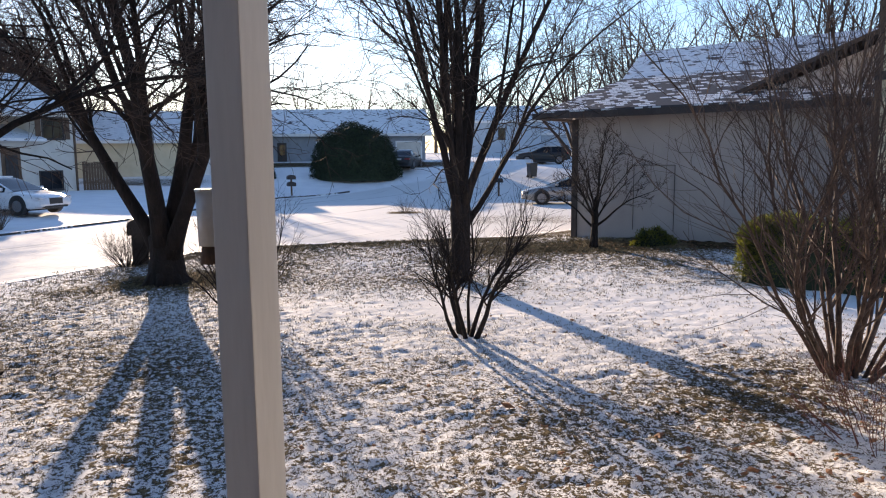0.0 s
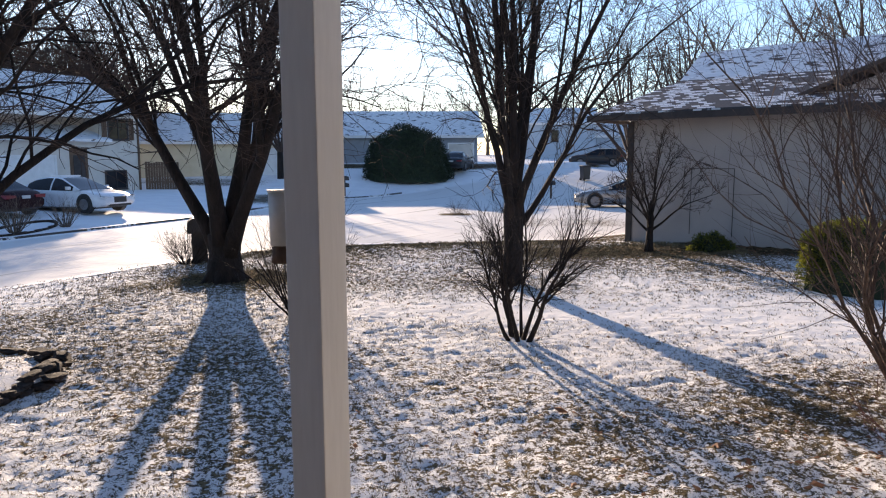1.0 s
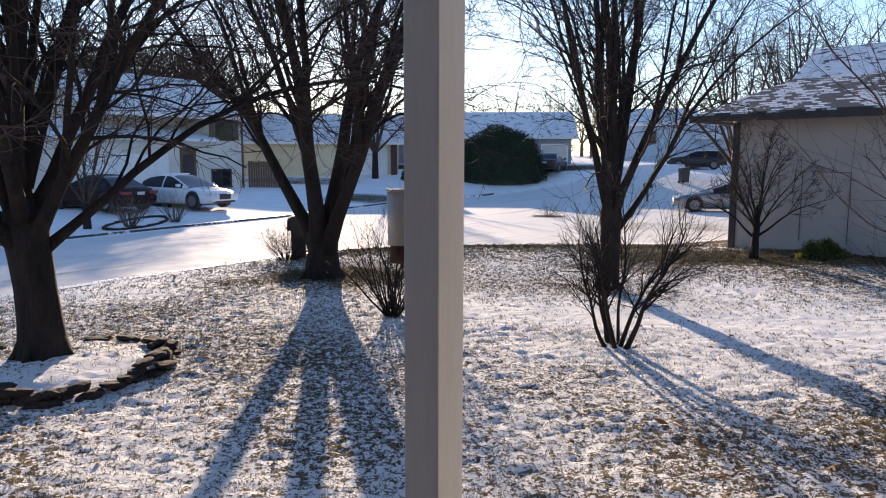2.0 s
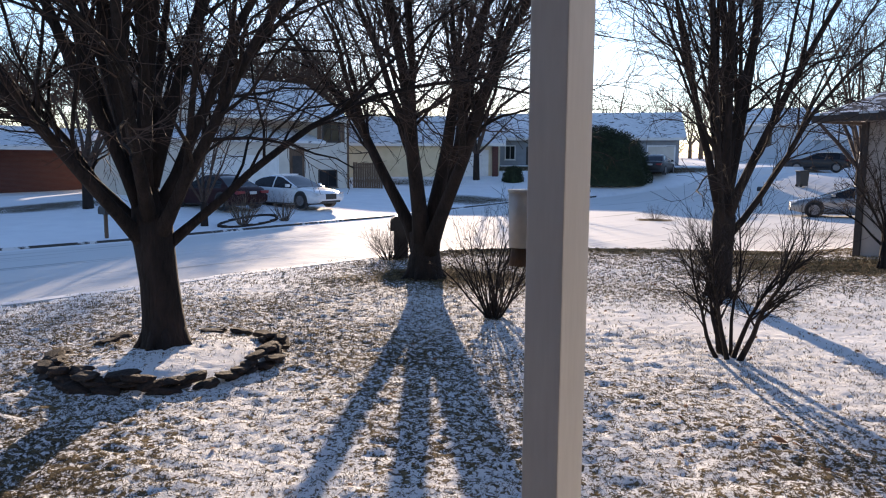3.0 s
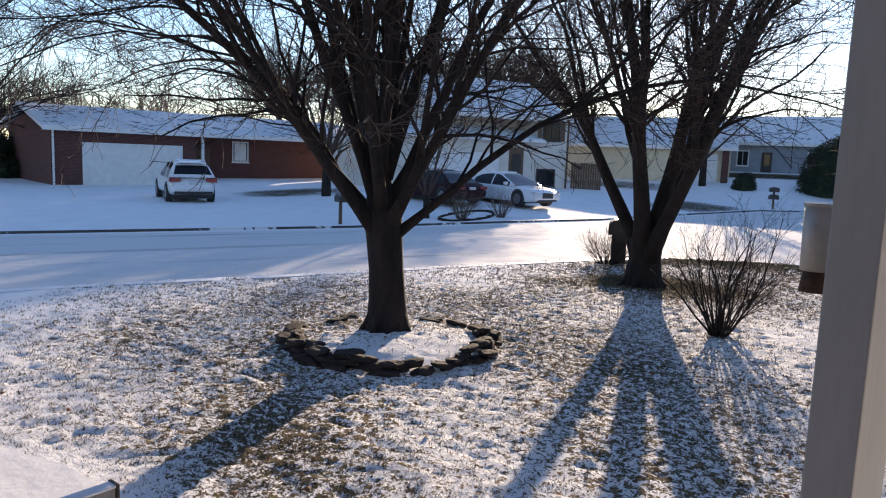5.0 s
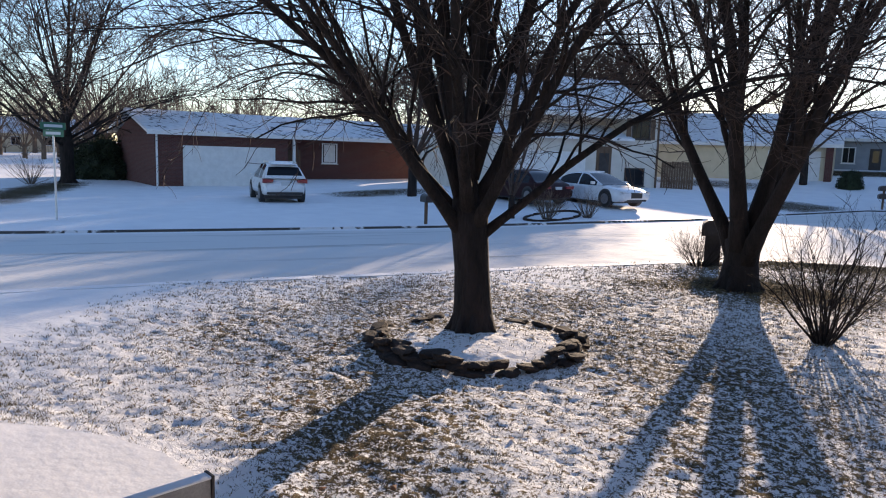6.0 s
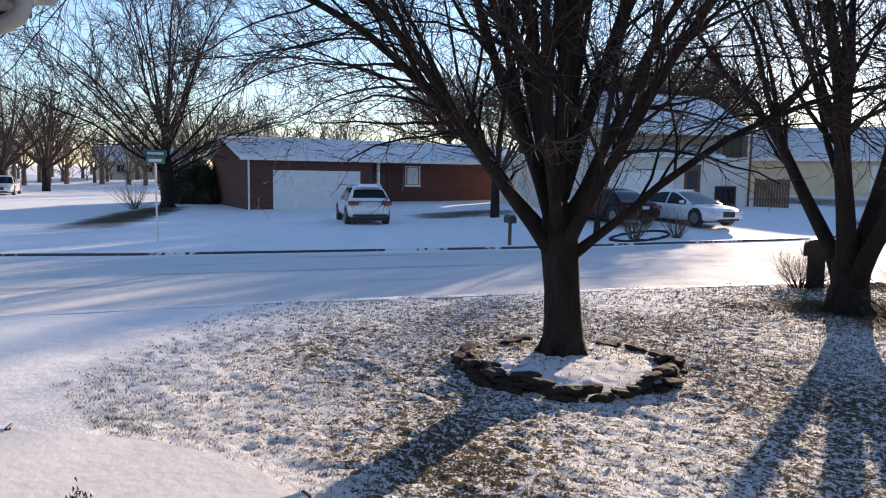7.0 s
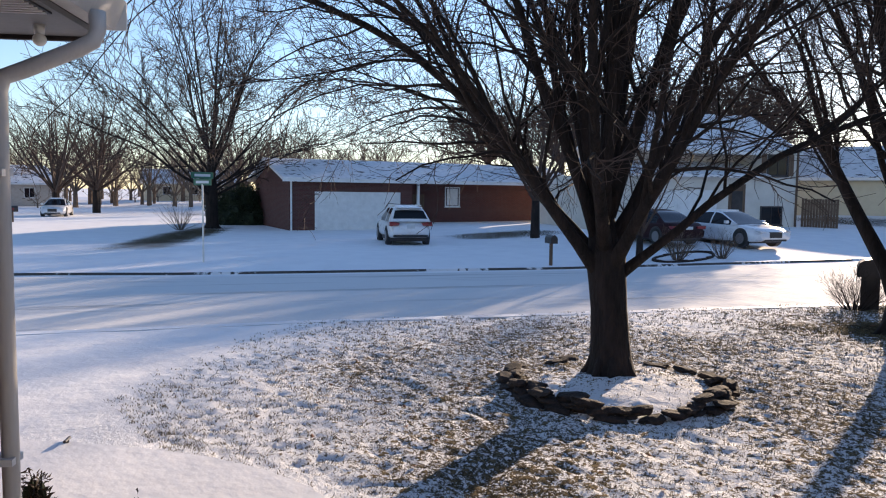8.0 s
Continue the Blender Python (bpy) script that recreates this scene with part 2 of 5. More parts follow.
def box(x0, y0, z0, x1, y1, z1, bevel=0.0, bm=None):
    bm = bm or bmesh.new()
    r = bmesh.ops.create_cube(bm, size=1.0, matrix=Matrix.LocRotScale(((x0 + x1) / 2, (y0 + y1) / 2, (z0 + z1) / 2), None, (abs(x1 - x0), abs(y1 - y0), abs(z1 - z0))))
    if bevel:
        vs = set(r["verts"])
        es = [e for e in bm.edges if e.verts[0] in vs]
        bmesh.ops.bevel(bm, geom=es, offset=bevel, segments=2, affect="EDGES", profile=0.6)
    return bm


def cyl(a, b, r0, r1=None, n=16, bm=None):
    bm = bm or bmesh.new()
    a, b = Vector(a), Vector(b)
    q = (b - a).to_track_quat("Z", "Y")
    bmesh.ops.create_cone(bm, cap_ends=True, segments=n, radius1=r0, radius2=r0 if r1 is None else r1, depth=(b - a).length, matrix=Matrix.LocRotScale((a + b) / 2, q, None))
    return bm


def prism(outline, axis, lo, hi, bm=None):
    """A prism over a polygon: outline in the two other axes, drawn out along the axis from lo to hi."""
    bm = bm or bmesh.new()
    def at(p, k):
        return {"x": (k, p[0], p[1]), "y": (p[0], k, p[1]), "z": (p[0], p[1], k)}[axis]
    a, b = [bm.verts.new(at(p, lo)) for p in outline], [bm.verts.new(at(p, hi)) for p in outline]
    bm.faces.new(a), bm.faces.new(b[::-1])
    for i in range(len(a)):
        j = (i + 1) % len(a)
        bm.faces.new((a[i], b[i], b[j], a[j]))
    return bm


def tubes(lines):
    """Tapered tubes as (verts, faces). lines: (points, radii, sides)."""
    verts, faces = [], []
    for pts, rad, k in lines:
        n = len(pts)
        base = len(verts)
        side = None
        for i in range(n):
            d = (pts[min(i + 1, n - 1)] - pts[max(i - 1, 0)]).normalized()
            if side is None:
                side = d.cross(Vector((0.31, 0.87, 0.38))).normalized()
            side = (side - d * side.dot(d)).normalized()
            up = d.cross(side)
            for j in range(k):
                a = 2 * math.pi * j / k
                verts.append(pts[i] + rad[i] * (math.cos(a) * side + math.sin(a) * up))
        for i in range(n - 1):
            for j in range(k):
                p, q = base + i * k + j, base + i * k + (j + 1) % k
                faces.append((p, q, q + k, p + k))
        faces.append(tuple(base + (n - 1) * k + j for j in range(k)))
        faces.append(tuple(base + j for j in range(k))[::-1])
    return verts, faces


def rand_unit(rng):
    while True:
        v = Vector((rng.uniform(-1, 1), rng.uniform(-1, 1), rng.uniform(-1, 1)))
        if 0.05 < v.length < 1:
            return v.normalized()


def shoot(rng, start, d, length, r0, r1, segs, wobble, lift):
    """One branch: its points and radii. lift bends it upwards, or down where negative."""
    pts, rad, p, d = [start.copy()], [r0], start.copy(), d.normalized()
    for i in range(segs):
        d = (d + wobble * rand_unit(rng) + Vector((0, 0, lift))).normalized()
        p = p + d * (length / segs)
        pts.append(p.copy())
        rad.append(r0 + (r1 - r0) * ((i + 1) / segs) ** 0.8)
    return pts, rad


def offshoots(rng, line, count, spread, length, ratio, segs, wobble, lift, first=0.25, floor=0.0022, rise=0.0):
    out = []
    pts, rad = line
    n = len(pts) - 1
    for i in range(count):
        f = first + (0.98 - first) * (i + rng.random()) / count
        k = min(int(f * n), n - 1)
        u = f * n - k
        p = pts[k].lerp(pts[k + 1], u)
        r = rad[k] + (rad[k + 1] - rad[k]) * u
        d = (pts[k + 1] - pts[k]).normalized()
        s = rand_unit(rng)
        if s.z < 0 and rng.random() < rise:
            s.z = -s.z
        s = (s - d * s.dot(d)).normalized()
        a = radians(spread * rng.uniform(0.65, 1.25))
        ln = length * rng.uniform(0.6, 1.25) * (1.1 - 0.45 * f)
        out.append(shoot(rng, p, d * math.cos(a) + s * math.sin(a), ln, max(r * ratio, floor), max(r * ratio * 0.3, floor * 0.7), segs, wobble, lift))
    return out


# ---- the ground: one sheet ----
def smoothstep(a, b, x):
    t = np.clip((x - a) / float(b - a), 0, 1)
    return t * t * (3 - 2 * t)


NEAR_KERB = [(-30.0, -36.0), (-14.6, -3.6), (-12.3, 2.0), (-11.1, 5.3), (-9.3, 9.4), (-7.95, 12.6), (-7.0, 14.8), (-5.9, 16.6), (-4.1, 17.9), (-2.0, 18.5), (1.9, 19.5), (6.0, 21.5)]
FAR_KERB = [(-40.0, -34.0), (-24.0, -0.5), (-22.2, 3.2), (-20.6, 5.9), (-18.8, 10.0), (-16.0, 16.5), (-14.0, 23.0), (-12.5, 27.5), (-11.2, 35.0), (-9.6, 42.8), (-6.0, 46.8), (-1.0, 52.0)]
LAWN = [(-3.9, 1.9), (-4.7, 2.03), (-5.3, 1.85), (-5.9, 1.4), (-6.6, 0.8), (-8.0, 1.5), (-8.9, 2.35), (-10.1, 3.7), (-11.1, 5.3), (-9.3, 9.4), (-7.95, 12.6), (-7.0, 14.8), (-5.9, 16.6), (-4.1, 17.9), (-2.0, 18.5), (1.9, 19.5), (6.0, 21.5), (30.0, 20.0), (30.0, -9.0), (-1.0, -9.0), (-2.2, 0.6)]


def signed_distance(px, py, line, closed=False):
    """Distance to a line, positive on its left (or inside, for a closed polygon)."""
    best = np.full(px.shape, 1e9)
    sign = np.ones(px.shape)
    inside = np.zeros(px.shape, bool)
    n = len(line)
    for i in range(n if closed else n - 1):
        (ax, ay), (bx, by) = line[i], line[(i + 1) % n]
        dx, dy = bx - ax, by - ay
        t = np.clip(((px - ax) * dx + (py - ay) * dy) / (dx * dx + dy * dy), 0, 1)
        ex, ey = px - ax - t * dx, py - ay - t * dy
        d = np.hypot(ex, ey)
        cr = dx * (py - ay) - dy * (px - ax)
        hit = d < best
        best = np.where(hit, d, best)
        sign = np.where(hit, np.where(cr > 0, 1.0, -1.0), sign)
        if closed:
            with np.errstate(divide="ignore", invalid="ignore"):
                cross = ((ay > py) != (by > py)) & (px < dx * (py - ay) / (dy if dy else 1e-9) + ax)
            inside ^= cross
    return np.where(inside, best, -best) if closed else best * sign


def height(px, py):
    """Height of the ground without its fine relief."""
    px, py = np.asarray(px, float), np.asarray(py, float)
    dn, df = signed_distance(px, py, NEAR_KERB), signed_distance(px, py, FAR_KERB)
    lawn = 0.0 - 0.09 * smoothstep(-3.5, 0, dn) + 0.12 * smoothstep(1.5, 6, px) * smoothstep(10, 16, py)
    road = -0.23 - 0.09 * smoothstep(0, 7, dn)
    # past the lawn the street runs on, then the yards climb
    z = np.where(dn < 0.05, lawn, road)
    far = -0.25 + 0.03 * smoothstep(0, 4, df) + 0.34 * smoothstep(0, 9, df) * smoothstep(22, 28, py)
    z = np.where(df > 0.16, far, z)
    rise = 1.65 * smoothstep(44, 60, py) * smoothstep(-34, -14, px) + 0.55 * smoothstep(30, 55, py) * smoothstep(-14, -26, px) + 0.9 * smoothstep(60, 110, py)
    return z + rise + 0.35 * smoothstep(70, 160, -px)


def steps(marks):
    """Grid lines: (from, to, step) stretches, one after another."""
    out = []
    for a, b, s in marks:
        out.extend(np.arange(a, b, s))
    return np.array(out)


def build_ground():
    xs = steps([(-900, -300, 100), (-300, -100, 20), (-100, -30, 2.0), (-30, -13, 0.2), (-13, -9, 0.16), (-9, 3.6, 0.055), (3.6, 8, 0.16), (8, 20, 0.6), (20, 100, 5), (100, 900, 100)])
    ys = steps([(-600, -40, 60), (-40, -6, 2.0), (-6, 1.5, 0.3), (1.5, 10, 0.055), (10, 15, 0.1), (15, 22, 0.2), (22, 50, 0.35), (50, 70, 0.7), (70, 200, 10), (200, 1000, 100)])
    gx, gy = np.meshgrid(xs, ys)
    z = height(gx, gy)
    inside = signed_distance(gx, gy, LAWN, True)
    ring = np.hypot(gx + 5.29, gy - 5.87)
    soft = smoothstep(-5.0, -7.5, gx)
    grass = ((1 - soft) * smoothstep(-0.35, 0.45, inside) + soft * (0.5 * smoothstep(-0.3, 0.5, inside) + 0.5 * smoothstep(0.2, 2.4, inside))) * 0.72
    wander = np.array([noise.noise((float(a) * 0.45, float(b) * 0.45, 3.1)) for a, b in zip(gx.ravel(), gy.ravel())]).reshape(gx.shape)
    grass = grass * np.clip(0.97 + 0.20 * wander, 0.4, 1.25)
    # snow lies deeper here: under the middle trees, in the ring, in the strip before the neighbour
    drift = np.exp(-(((gx - 0.2) / 2.6) ** 2 + ((gy - 9.6) / 0.9) ** 2)) + np.exp(-(((gx - 4.5) / 2.8) ** 2 + ((gy - 9.2) / 1.7) ** 2))
    grass *= np.clip(1 - 0.55 * drift, 0.15, 1)
    grass = np.where(ring < 1.1, 0.58 + 0.5 * wander, grass)
    bare = np.exp(-(((gx - 4.6) / 2.8) ** 2 + ((gy - 16.0) / 0.9) ** 2)) * 0.8 + np.exp(-(((gx + 4.6) / 1.0) ** 2 + ((gy - 12.2) / 0.7) ** 2)) * 0.5 + 0.22 * smoothstep(-2.2, -0.2, signed_distance(gx, gy, NEAR_KERB)) * (inside > 0)
    grass = np.clip(grass + bare * (inside > 0), 0, 1.1)
    # lawns across the street show through in patches
    for cx, cy, rx, ry, turn, amount in ((-27.8, 24.8, 4.0, 2.4, 60, 0.84), (-36.5, 11.2, 11.5, 2.0, 149, 0.92), (-12.5, 40.0, 3.0, 5.0, 0, 0.85), (-20.0, 48.0, 6.0, 2.5, 10, 0.8), (-8.0, 56.6, 14.0, 2.2, 5, 0.95), (3.0, 27.0, 3.6, 3.2, 0, 0.7), (-1.6, 31.0, 1.0, 0.9, 0, 1.0), (-60.0, 25.0, 20.0, 4.0, 20, 0.7)):
        c, s = math.cos(radians(turn)), math.sin(radians(turn))
        u, v = (gx - cx) * c + (gy - cy) * s, -(gx - cx) * s + (gy - cy) * c
        grass = np.maximum(grass, amount * np.exp(-((u / rx) ** 4 + (v / ry) ** 4)))
    # fine relief of the lawn and the snow
    near = (gx > -13) & (gx < 8) & (gy > 0.5) & (gy < 18)
    relief = np.zeros(gx.shape)
    for i, j in zip(*np.nonzero(near)):
        p = Vector((gx[i, j], gy[i, j], 0))
        relief[i, j] = 0.018 * noise.noise(p * 1.3) + grass[i, j] * (0.020 * noise.noise(p * 4.5) + 0.048 * noise.noise(p * 10.0))
    bump = 0.10 * np.exp(-(ring / 0.95) ** 4)
    z = z + relief + bump
    ny, nx = gx.shape
    me = bpy.data.meshes.new("ground")
    idx = np.arange(nx * ny).reshape(ny, nx)
    quads = np.stack([idx[:-1, :-1], idx[:-1, 1:], idx[1:, 1:], idx[1:, :-1]], -1).reshape(-1, 4)
    me.vertices.add(nx * ny)
    me.vertices.foreach_set("co", np.stack([gx, gy, z], -1).ravel())
    me.loops.add(quads.size)
    me.loops.foreach_set("vertex_index", quads.ravel())
    me.polygons.add(len(quads))
    me.polygons.foreach_set("loop_start", np.arange(0, quads.size, 4))
    me.update(calc_edges=True)
    at = me.attributes.new("grass", "FLOAT", "POINT")
    at.data.foreach_set("value", grass.ravel())
    on_road = smoothstep(0.0, 0.6, signed_distance(gx, gy, NEAR_KERB)) * smoothstep(0.0, 0.6, -signed_distance(gx, gy, FAR_KERB)) * smoothstep(62, 50, gy)
    me.attributes.new("road", "FLOAT", "POINT").data.foreach_set("value", on_road.ravel())
    me.polygons.foreach_set("use_smooth", np.ones(len(quads), bool))
    me.materials.append(GROUND)
    tagged(new("ground", me), "thin snow over a rough winter lawn, a street and yards", "ground", kind="structure")
    return xs, ys, grass, z


GX, GY, GRASS, GZ = build_ground()


def ground_at(x, y):
    """The sheet's height at a place."""
    i, j = np.clip(np.searchsorted(GX, x) - 1, 0, len(GX) - 2), np.clip(np.searchsorted(GY, y) - 1, 0, len(GY) - 2)
    u, v = (x - GX[i]) / (GX[i + 1] - GX[i]), (y - GY[j]) / (GY[j + 1] - GY[j])
    return float((GZ[j, i] * (1 - u) + GZ[j, i + 1] * u) * (1 - v) + (GZ[j + 1, i] * (1 - u) + GZ[j + 1, i + 1] * u) * v)


def kerb(name, line, side, label):
    """A kerb swept along a line, its face towards the road on the given side (1: left)."""
    pts = []
    for (ax, ay), (bx, by) in zip(line[:-1], line[1:]):
        n = max(2, int(math.hypot(bx - ax, by - ay) / 0.8))
        pts += [(ax + (bx - ax) * i / n, ay + (by - ay) * i / n) for i in range(n)]
    pts.append(line[-1])
    verts, faces = [], []
    for i, (x, y) in enumerate(pts):
        (ax, ay), (bx, by) = pts[max(i - 1, 0)], pts[min(i + 1, len(pts) - 1)]
        d = math.hypot(bx - ax, by - ay)
        nx, ny = -(by - ay) / d * side, (bx - ax) / d * side
        top = float(height(x - nx * 0.25, y - ny * 0.25)) + 0.008
        low = float(height(x + nx * 0.3, y + ny * 0.3))
        for o, z in ((-0.24, top - 0.2), (-0.24, top), (-0.02, top), (0.0, top - 0.02), (0.03, low + 0.01), (0.05, low - 0.04), (0.30, low - 0.2)):
            verts.append((x + nx * o, y + ny * o, z))
    for i in range(len(pts) - 1):
        for k in range(6):
            a = i * 7 + k
            faces.append((a, a + 1, a + 8, a + 7))
    ob = mesh_object(name, (verts, faces), SNOW)
    ob.data.materials.append(KERB)
    for i, f in enumerate(ob.data.polygons):
        f.material_index = 1 if i % 6 in (2, 3) else 0
    return tagged(ob, label, "kerb", kind="structure")


kerb("kerb", NEAR_KERB[1:10], 1, "worn concrete kerb along the snowy lawn")
kerb("kerb", FAR_KERB[1:11], -1, "concrete kerb along the far side of the snowy street")


# ---- trees ----
def limb_line(rng, start, a, lean, bend, length, r, segs=14):
    """A limb that leaves steeply at azimuth a, lean degrees off the vertical, and arches out by bend degrees."""
    pts, rad, p = [], [], start.copy()
    turn, sway = 0.0, 0.0
    for i in range(segs + 1):
        s = i / segs
        pts.append(p.copy())
        rad.append(r * (1.0 - 0.88 * s ** 0.75) * (1.2 if i == 0 else 1.0))
        turn = 0.8 * turn + rng.uniform(-0.11, 0.11)
        sway = 0.75 * sway + rng.uniform(-5.5, 5.5)
        th = radians(lean - 8 * math.exp(-((s - 0.28) / 0.16) ** 2) + bend * s * s * (3 - 2 * s) + sway)
        d = Vector((math.cos(a + turn) * math.sin(th), math.sin(a + turn) * math.sin(th), math.cos(th)))
        p = p + d * (length / segs)
    return pts, rad


def tree(name, x, y, label, seed, trunk_h, trunk_r, limbs, reach, tilt, crown_h, detail=(9, 7, 6), leader=1.0, bend=40, flare=1.25, thick=1.0, low=0.3, tip=(0.0, 0.0), forks=2, inner=0.15, squash=1.0, bare=0.14, fine=1.0):
    """A bare tree: a short trunk, steep limbs that fork and arch outwards, branches and twigs."""
    rng = random.Random(seed)
    ob = thing(name, pose(x, y, ground_at(x, y) - 0.03), label, "tree")
    top = trunk_h + leader
    def axis(z):
        k = z / trunk_h
        return Vector((tip[0] * k + 0.02 * math.sin(z * 1.7), tip[1] * k + 0.02 * math.sin(z * 1.3 + 1), z))
    def girth(z):
        return trunk_r * (1.0 if z < trunk_h else 1.0 - 0.75 * (z - trunk_h) / leader)
    zs = [0.0, 0.08, 0.2, 0.4, trunk_h * 0.55, trunk_h * 0.8, trunk_h, trunk_h + leader * 0.35, trunk_h + leader * 0.7, top]
    rs = [trunk_r * flare * 1.12, trunk_r * flare, trunk_r * (flare * 0.5 + 0.5), trunk_r * 1.03, trunk_r * 0.96, trunk_r * 1.0, trunk_r * 1.06] + [girth(z) for z in zs[7:]]
    lines = [([axis(z) for z in zs], rs, 18)]
    for k in range(7):        # root flare
        a = 2 * math.pi * (k + rng.random() * 0.6) / 7
        o = Vector((math.cos(a), math.sin(a), 0))
        lines.append(([o * trunk_r * 0.6 + Vector((0, 0, 0.28)), o * trunk_r * 1.15 + Vector((0, 0, 0.07)), o * trunk_r * 1.65 + Vector((0, 0, -0.03))], [trunk_r * 0.38, trunk_r * 0.24, trunk_r * 0.1], 7))
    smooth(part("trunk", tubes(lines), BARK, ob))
    branches, twigs = [], []
    for k in range(limbs):
        f = (k + 0.5) / limbs                  # 0: upright and high, 1: low and spreading
        a = k * 2.399963 + rng.uniform(-0.3, 0.3)
        a = 0.364 + math.atan2(squash * math.sin(a - 0.364), math.cos(a - 0.364))
        lean = tilt * (inner + (1 - inner) * f ** 0.8) * rng.uniform(0.88, 1.12)
        out = Vector((math.cos(a), math.sin(a), 0))
        z0 = trunk_h - low + (leader + low - 0.1) * (1 - f) ** 1.3
        r = thick * trunk_r * rng.uniform(0.29, 0.42) * (1.1 - 0.2 * f)
        length = (crown_h * (1 - f) + reach * f) * rng.uniform(0.9, 1.1)
        arch = bend * f ** 1.2
        grown = [(limb_line(rng, axis(z0) + out * girth(z0) * 0.42, a, lean, arch, length, r), length)]
        pts, rad = grown[0][0]
        for _ in range(forks):
            i = rng.randint(2, 6)
            side = rng.choice((-1, 1))
            ln = length * (1 - i / 14) * rng.uniform(0.85, 1.05)
            grown.append((limb_line(rng, pts[i], a + side * rng.uniform(0.3, 0.8), max(4, lean + rng.uniform(-12, 10)), arch * rng.uniform(0.6, 1.2), ln, rad[i] * rng.uniform(0.62, 0.82), 12), ln * 1.1))
        for n, (line, ln) in enumerate(grown):
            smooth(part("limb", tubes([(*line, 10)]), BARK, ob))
            spreading = bend > 50 and f > 0.55          # outer limbs carry more, drooping branches
            for b in offshoots(rng, line, max(3, detail[0] - (3 if n else 0)) + (6 if spreading else 0), 42, ln * (0.38 if spreading else 0.33), 0.42, 7, 0.26, -0.05 if spreading else 0.012 if f < 0.6 else -0.01, bare, 0.006 * fine, rise=0.25 if spreading else 0.5):
                if min(q.z for q in b[0]) < trunk_h + 0.1:
                    continue
                branches.append((*b, 5))
                for c in offshoots(rng, b, detail[1], 44, ln * 0.135, 0.5, 4, 0.30, 0.02, 0.08, 0.0042 * fine, rise=0.4):
                    twigs.append((*c, 3))
                    for e in offshoots(rng, c, detail[2], 48, ln * 0.055, 0.65, 2, 0.34, 0.02, 0.1, 0.0033 * fine):
                        twigs.append((*e, 3))
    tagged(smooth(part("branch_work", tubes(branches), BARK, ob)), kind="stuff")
    tagged(part("twig_work", tubes(twigs), TWIG, ob, "fine reddish-brown twigs"), kind="stuff")
    return ob


def shrub(name, x, y, label, seed, stems, size, tilt, r, detail=(5, 4), wood=BUSHWOOD, base=0.12, lift=0.03, group="", fork=0.2, wobble=0.12):
    """A leafless shrub: many stems from one foot, branching upwards."""
    rng = random.Random(seed)
    ob = thing(name, pose(x, y, ground_at(x, y) - 0.03), label, "shrub", group)
    fine = []
    for k in range(stems):
        a = k * 2.399963 + rng.uniform(-0.4, 0.4)
        lean = radians(tilt * math.sqrt((k + 0.5) / stems) * rng.uniform(0.8, 1.15))
        d = Vector((math.cos(a) * math.sin(lean), math.sin(a) * math.sin(lean), math.cos(lean)))
        o = base * math.sqrt((k + 0.5) / stems)
        ln = size * rng.uniform(0.7, 1.12)
        rr = r * rng.uniform(0.6, 1.15)
        line = shoot(rng, Vector((math.cos(a) * o, math.sin(a) * o, 0)), d, ln, rr, rr * 0.2, 9, wobble, lift)
        smooth(part("stem", tubes([(*line, 7)]), wood, ob))
        for b in offshoots(rng, line, detail[0], 30, ln * 0.45, 0.55, 5, wobble * 1.1, lift, fork, 0.002):
            fine.append((*b, 4))
            for c in offshoots(rng, b, detail[1], 36, ln * 0.18, 0.6, 3, 0.2, lift, 0.15, 0.0017):
                fine.append((*c, 3))
    tagged(part("twig_work", tubes(fine), wood, ob), kind="stuff")
    return ob


tree("bare_tree", -5.50, 6.03, "large bare tree with dark ridged bark inside a stone ring", 11, 1.35, 0.205, 18, 5.9, 47, 6.4, (13, 8, 4), 0.75, 66, thick=1.0, tip=(-0.08, -0.06))
tree("bare_tree", -4.68, 11.85, "bare tree with a thick low fork beside the street", 23, 0.85, 0.28, 6, 6.6, 29, 7.2, (18, 9, 6), 0.2, 26, thick=1.4, low=0.35, forks=2, inner=0.6, squash=0.7, bare=0.26)
tree("bare_tree", 0.33, 11.75, "slender bare tree with upright limbs on the lawn", 37, 1.25, 0.165, 9, 5.6, 34, 7.0, (14, 8, 4), 0.9, 14, flare=1.15, thick=1.2, forks=2)
shrub("bare_shrub", -2.6, 9.05, "leafless many-stemmed shrub standing in snow", 5, 27, 1.5, 44, 0.016, (7, 4), BARK, wobble=0.17, base=0.08)
shrub("bare_shrub", 0.32, 8.0, "leafless shrub with twin dark stems on the lawn", 3, 7, 1.8, 36, 0.034, (18, 9), BARK, base=0.15, wobble=0.15, fork=0.28)
shrub("bare_shrub", 3.9, 6.4, "tall leafless shrub with thick splayed stems", 14, 16, 3.8, 43, 0.030, (19, 9), RUSSET, base=0.24, lift=0.05, wobble=0.24, fork=0.12)
shrub("red_shrub", 3.25, 4.75, "low reddish leafless shrub", 19, 30, 0.75, 62, 0.006, (5, 3), REDWOOD, base=0.3)
shrub("bare_shrub", -6.42, 14.3, "small leafless shrub round the mailbox", 29, 40, 0.8, 58, 0.010, (6, 5), BARK)


